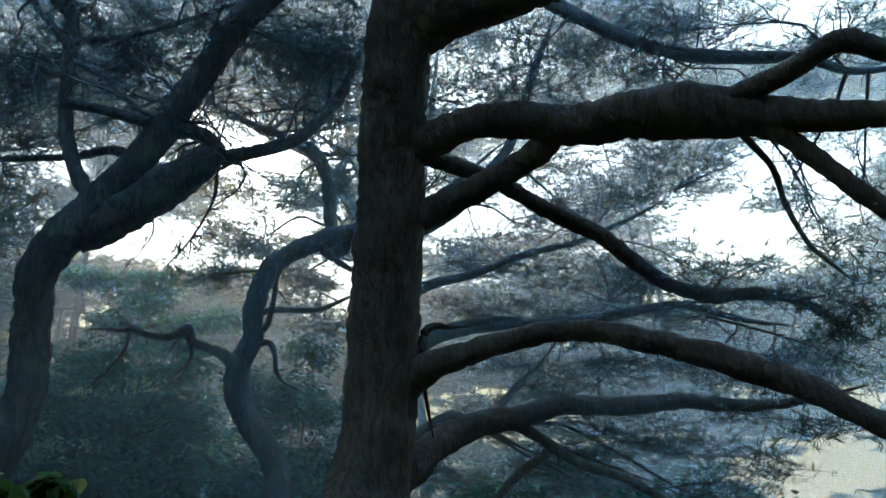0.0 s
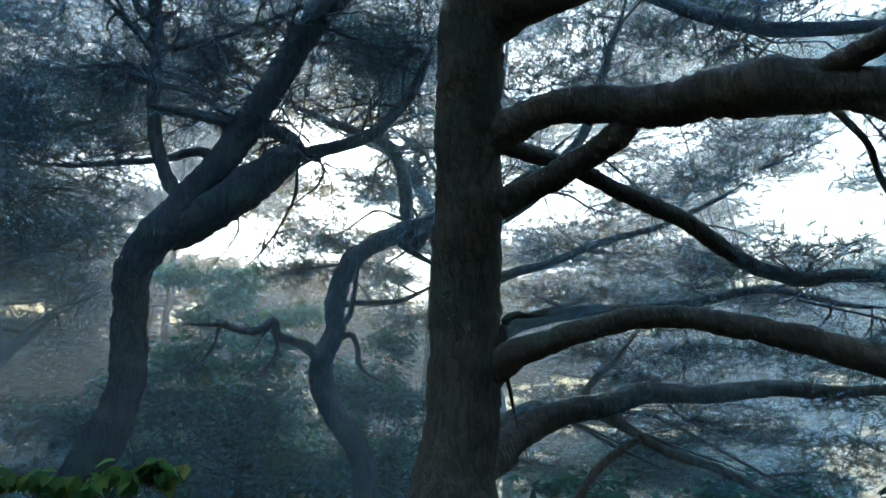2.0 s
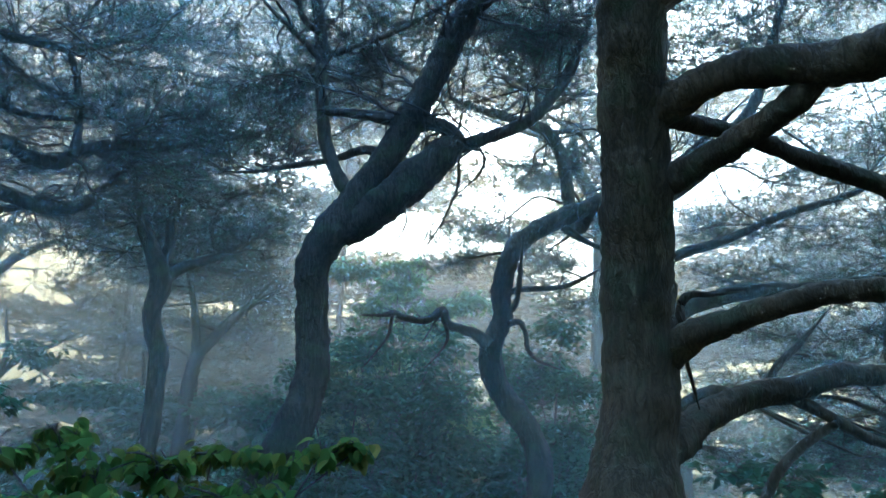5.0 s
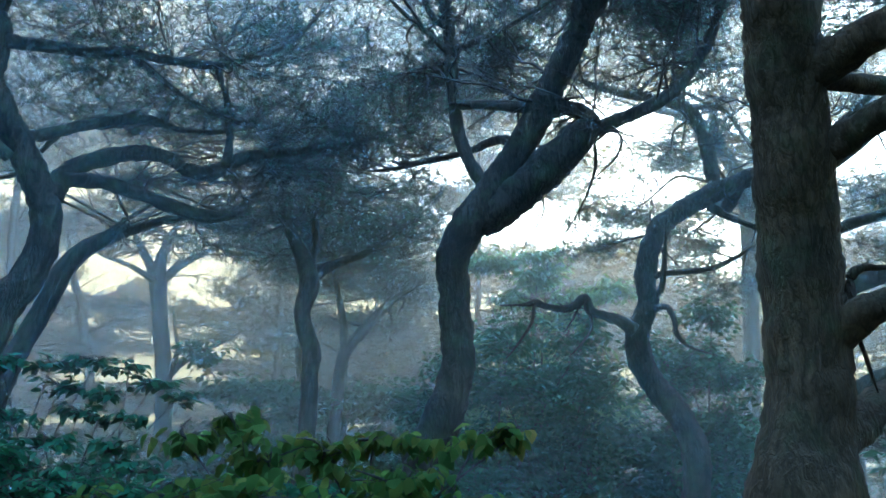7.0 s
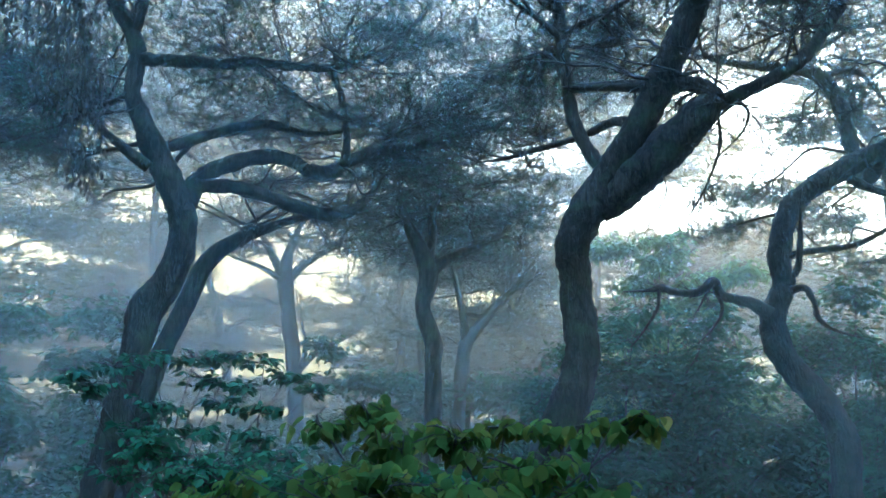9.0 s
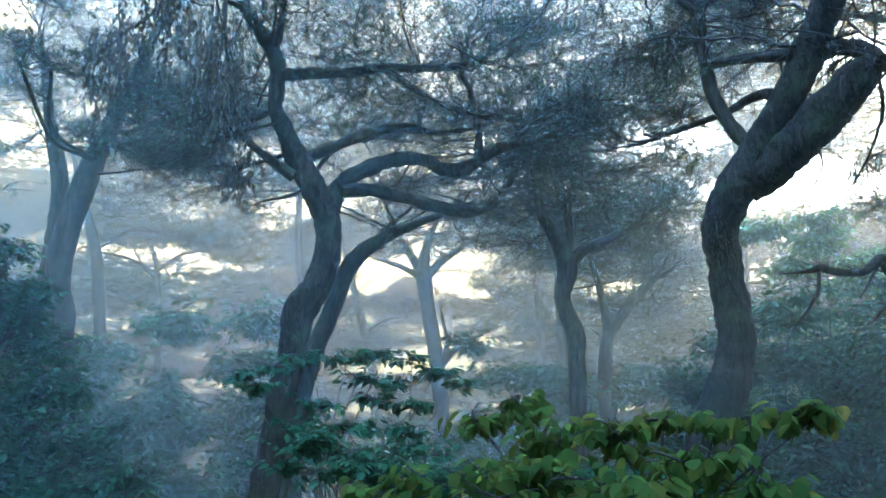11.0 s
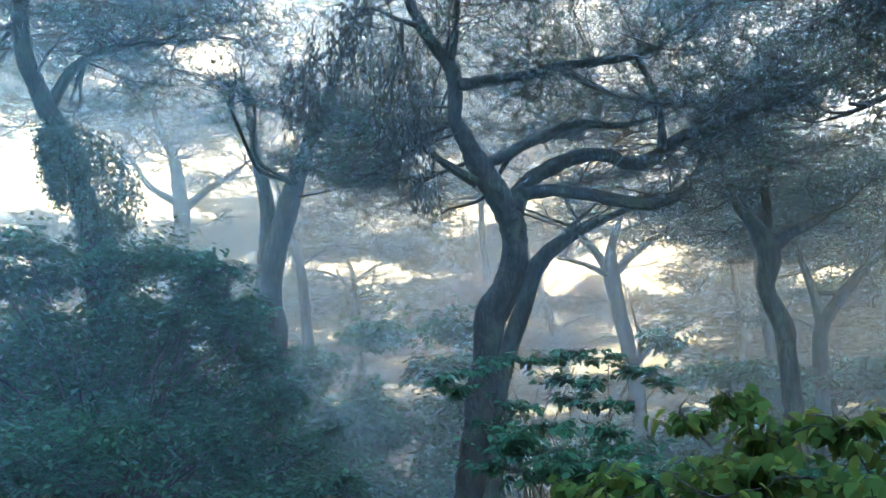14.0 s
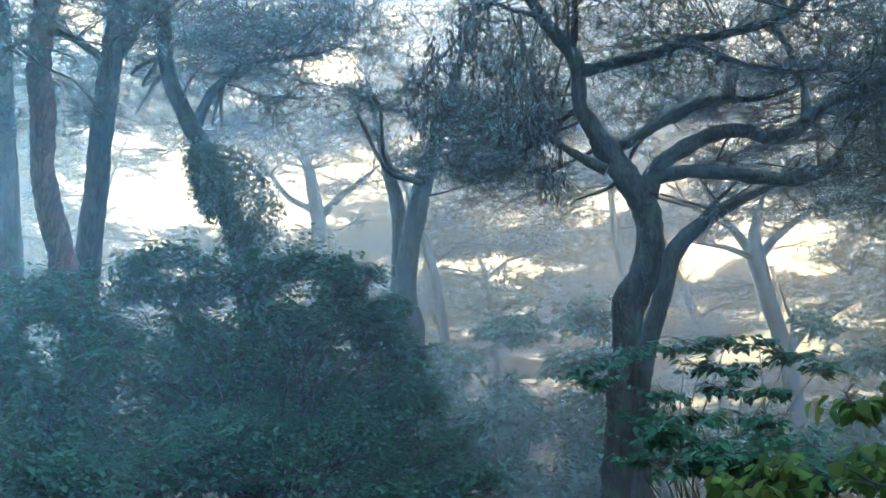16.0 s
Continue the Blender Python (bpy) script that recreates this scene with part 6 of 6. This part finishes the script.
shrub("dense dark green shrub in the misty undergrowth", [(-11.97, 6.26, 3.60, 1.06, 0.44), (-11.51, 6.64, 2.91, 1.05, 0.44), (-11.82, 6.22, 2.20, 1.02, 0.60)], LEAF, 0.145, 52, 0.30, 0.35)
shrub("dense dark green shrub in the misty undergrowth", [(0.66, 7.97, 1.54, 0.97, 0.23), (2.01, 7.74, 1.42, 1.10, 0.22), (3.18, 7.33, 1.27, 1.03, 0.21)], LEAF, 0.145, 52, 0.30, 0.35)
shrub("low dark green shrub below the broad-leaved one", [(-3.50, 2.89, 1.36, 0.34, 0.11), (-3.11, 3.14, 1.34, 0.36, 0.11), (-2.68, 3.36, 1.38, 0.34, 0.11), (-2.36, 3.57, 1.36, 0.33, 0.11), (-2.73, 3.06, 1.24, 0.54, 0.11), (-2.16, 3.45, 1.28, 0.41, 0.10)], LEAF, 0.070, 230, 0.28, 0.40, stem=0.008)
shrub("low dark green shrub with fine leaves", [(-3.91, 2.70, 1.39, 0.46, 0.12), (-3.44, 2.97, 1.34, 0.43, 0.11), (-2.95, 3.42, 1.32, 0.47, 0.11), (-4.25, 2.56, 1.54, 0.35, 0.08)], LEAF, 0.070, 230, 0.28, 0.40, stem=0.008)


# ---- withered clusters hanging in the leaning pine, and the vine on the ivy-grown trunk ----
def hanging(parent, x, y, z, drop):
    n = int(24 + drop * 90)
    t = rng.uniform(0, 1, (n, 1))
    pos = np.array([x, y, z]) + np.concatenate([rng.normal(size=(n, 2)) * 0.045, drop / 2 - t * drop], 1)
    way = unit(rng.normal(size=(n, 3)) * 0.25 - np.array([0, 0, 1.0]))
    v, f = leaf_faces(pos, way, unit(rng.normal(size=(n, 3))), 0.075, 0.2, 0.5)
    line = np.array([[[x, y, z + drop / 2 + 0.12], [x + 0.02, y, z + drop / 4], [x, y - 0.02, z - drop / 2]]])
    v2, f2 = thin_tubes(line, np.array([[0.005, 0.004, 0.002]]), 4)
    me = mesh_of("hanging_spray", np.vstack([v, v2]), [f, f2 + len(v)], [DEAD, TWIG], np.concatenate([np.zeros(len(f)), np.ones(len(f2))]))
    part("hanging_spray", me, parent, "withered brown hanging leaf cluster")


hanging(pine_d.root, -7.21, 1.79, 4.99, 0.70)
hanging(pine_d.root, -7.20, 1.92, 4.94, 0.94)
hanging(pine_d.root, -7.12, 2.04, 5.02, 0.70)
hanging(pine_d.root, -6.37, 2.16, 5.01, 0.75)
hanging(pine_d.root, -6.39, 1.96, 5.10, 0.54)
hanging(pine_d.root, -6.37, 2.45, 4.81, 0.86)
hanging(pine_d.root, -6.22, 2.59, 4.76, 1.17)
hanging(pine_d.root, -6.26, 2.72, 4.56, 1.50)
hanging(pine_d.root, -6.33, 2.84, 4.31, 1.29)
hanging(pine_d.root, -6.32, 2.96, 4.21, 1.18)
hanging(pine_d.root, -6.25, 2.50, 4.99, 0.86)
hanging(pine_d.root, -6.24, 2.25, 5.18, 0.75)
hanging(pine_d.root, -6.86, 1.90, 5.16, 0.80)
hanging(pine_d.root, -6.28, 2.04, 5.23, 0.64)


def dead_twigs(parent, points, n, reach):
    """A bare dead branch with forking side twigs."""
    s = spline([(*p, 0.01) for p in points], 0.04)[:, :3]
    tan = unit(np.gradient(s, axis=0))
    k = rng.integers(len(s) // 8, len(s), n)
    d = unit(tan[k] * 0.6 + rng.normal(size=(n, 3)) * 0.7 - np.array([0, 0, 0.2]))
    ln = reach * rng.uniform(0.4, 1.0, (n, 1))
    mid = s[k] + d * ln * 0.5 + rng.normal(size=(n, 3)) * 0.1 * ln
    end = mid + unit(d + rng.normal(size=(n, 3)) * 0.4) * ln * 0.5
    side = np.stack([s[k], mid, end], 1)
    j = rng.integers(0, n, n * 4)
    d2 = unit(d[j] + rng.normal(size=(n * 4, 3)) * 0.7)
    l2 = ln[j] * rng.uniform(0.2, 0.55, (n * 4, 1))
    t = rng.uniform(0.25, 1, (n * 4, 1))
    a = side[j, 0] * (1 - t) + side[j, 2] * t + (side[j, 1] - (side[j, 0] + side[j, 2]) / 2) * 4 * t * (1 - t) * 0.5
    fine = np.stack([a, a + d2 * l2 * 0.5 + rng.normal(size=a.shape) * 0.08 * l2, a + d2 * l2], 1)
    main = s[np.linspace(0, len(s) - 1, 14).astype(int)][None]
    v0, q0 = thin_tubes(main, np.linspace(0.013, 0.004, 14)[None], 5)
    v1, q1 = thin_tubes(side, np.array([[0.006, 0.0045, 0.003]]) * np.ones((n, 1)), 4)
    v2, q2 = thin_tubes(fine, np.array([[0.0034, 0.0028, 0.0018]]) * np.ones((n * 4, 1)), 3)
    part("dead_branch", mesh_of("dead_branch", np.vstack([v0, v1, v2]), [np.vstack([q0, q1 + len(v0), q2 + len(v0) + len(v1)])], [BARK]), parent, "bare dead branch with forking twigs")


dead_twigs(pine_l.root, [(-1.98, 6.15, 4.41), (-2.00, 6.21, 4.13), (-2.05, 6.17, 3.89), (-2.18, 6.20, 3.69), (-2.33, 6.22, 3.47)], 16, 0.34)
dead_twigs(pine_l.root, [(-1.98, 6.14, 4.44), (-1.81, 6.13, 4.43), (-1.74, 6.21, 4.32), (-1.81, 6.25, 4.17), (-1.96, 6.25, 4.06)], 9, 0.20)
dead_twigs(pine_l.root, [(-2.48, 5.98, 4.00), (-2.42, 6.00, 3.71), (-2.53, 6.02, 3.51)], 7, 0.25)
dead_twigs(pine_n.root, [(2.70, 5.68, 4.43), (2.93, 5.88, 4.30), (3.12, 6.00, 4.06), (3.24, 6.14, 3.85), (3.48, 6.21, 3.62), (3.63, 6.20, 3.36)], 22, 0.50)
dead_twigs(pine_n.root, [(2.15, 5.99, 2.93), (2.76, 5.89, 2.72), (3.10, 5.75, 2.51), (3.30, 5.65, 2.45)], 16, 0.35)
dead_twigs(pine_n.root, [(0.70, 6.15, 2.02), (1.17, 6.08, 1.82), (1.57, 6.00, 1.66), (1.91, 5.90, 1.50)], 14, 0.35)
dead_twigs(pine_l.root, [(-2.51, 6.24, 5.13), (-3.06, 6.34, 4.96), (-3.54, 6.41, 4.82), (-3.91, 6.26, 4.69)], 22, 0.50)
dead_twigs(pine_l.root, [(-3.33, 6.03, 5.67), (-3.70, 6.23, 5.43), (-3.90, 6.11, 5.42)], 18, 0.50)
dead_twigs(pine_l.root, [(-3.32, 5.95, 5.20), (-3.73, 5.78, 5.29), (-4.21, 5.77, 5.22)], 18, 0.50)
dead_twigs(pine_l.root, [(-3.30, 5.87, 5.34), (-2.86, 6.21, 5.35), (-2.48, 6.45, 5.63)], 18, 0.50)
dead_twigs(pine_d.root, [(-5.92, 4.91, 4.10), (-5.68, 5.52, 4.00), (-5.32, 5.95, 4.09)], 14, 0.40)
dead_twigs(pine_d.root, [(-5.16, 5.38, 4.65), (-4.83, 5.76, 4.96), (-4.38, 6.18, 5.04)], 22, 0.50)
dead_twigs(pine_d.root, [(-5.35, 4.60, 5.48), (-5.19, 5.18, 5.37), (-4.71, 5.69, 5.44)], 22, 0.50)
dead_twigs(pine_d.root, [(-5.82, 4.25, 5.25), (-5.67, 4.98, 4.97), (-5.34, 5.52, 4.88)], 18, 0.50)
dead_twigs(pine_s.root, [(-1.96, 8.50, 3.94), (-1.71, 8.62, 3.64), (-1.43, 8.67, 3.65)], 10, 0.30)
dead_twigs(pine_s.root, [(-2.49, 8.16, 3.04), (-2.80, 7.82, 3.20), (-3.16, 7.59, 3.13)], 14, 0.35)


def vine(parent, points, n, spread):
    s = spline(points, 0.05)
    k = rng.integers(0, len(s), n)
    d = unit(rng.normal(size=(n, 3)))
    pos = s[k, :3] + d * (s[k, 3:4] + spread * rng.uniform(0, 1, (n, 1)) ** 2)
    way = unit(d * 0.4 + rng.normal(size=(n, 3)) * 0.4 - np.array([0, 0, 0.8]))
    v, f = leaf_faces(pos, way, unit(d + rng.normal(size=(n, 3)) * 0.3), 0.048, 0.34)
    part("vine_leaves", mesh_of("vine_leaves", v, [f], [NEEDLE]), parent, "dark green vine leaves climbing the trunk")


vine(pine_h.root, [(-9.49, 0.26, 3.94, 0.218), (-9.42, 0.34, 4.18, 0.294), (-9.41, 0.25, 4.53, 0.294), (-9.39, -0.03, 4.87, 0.180), (-9.36, -0.34, 4.97, 0.076), (-9.38, -0.31, 4.61, 0.048), (-9.50, -0.15, 4.25, 0.028)], 7500, 0.14)
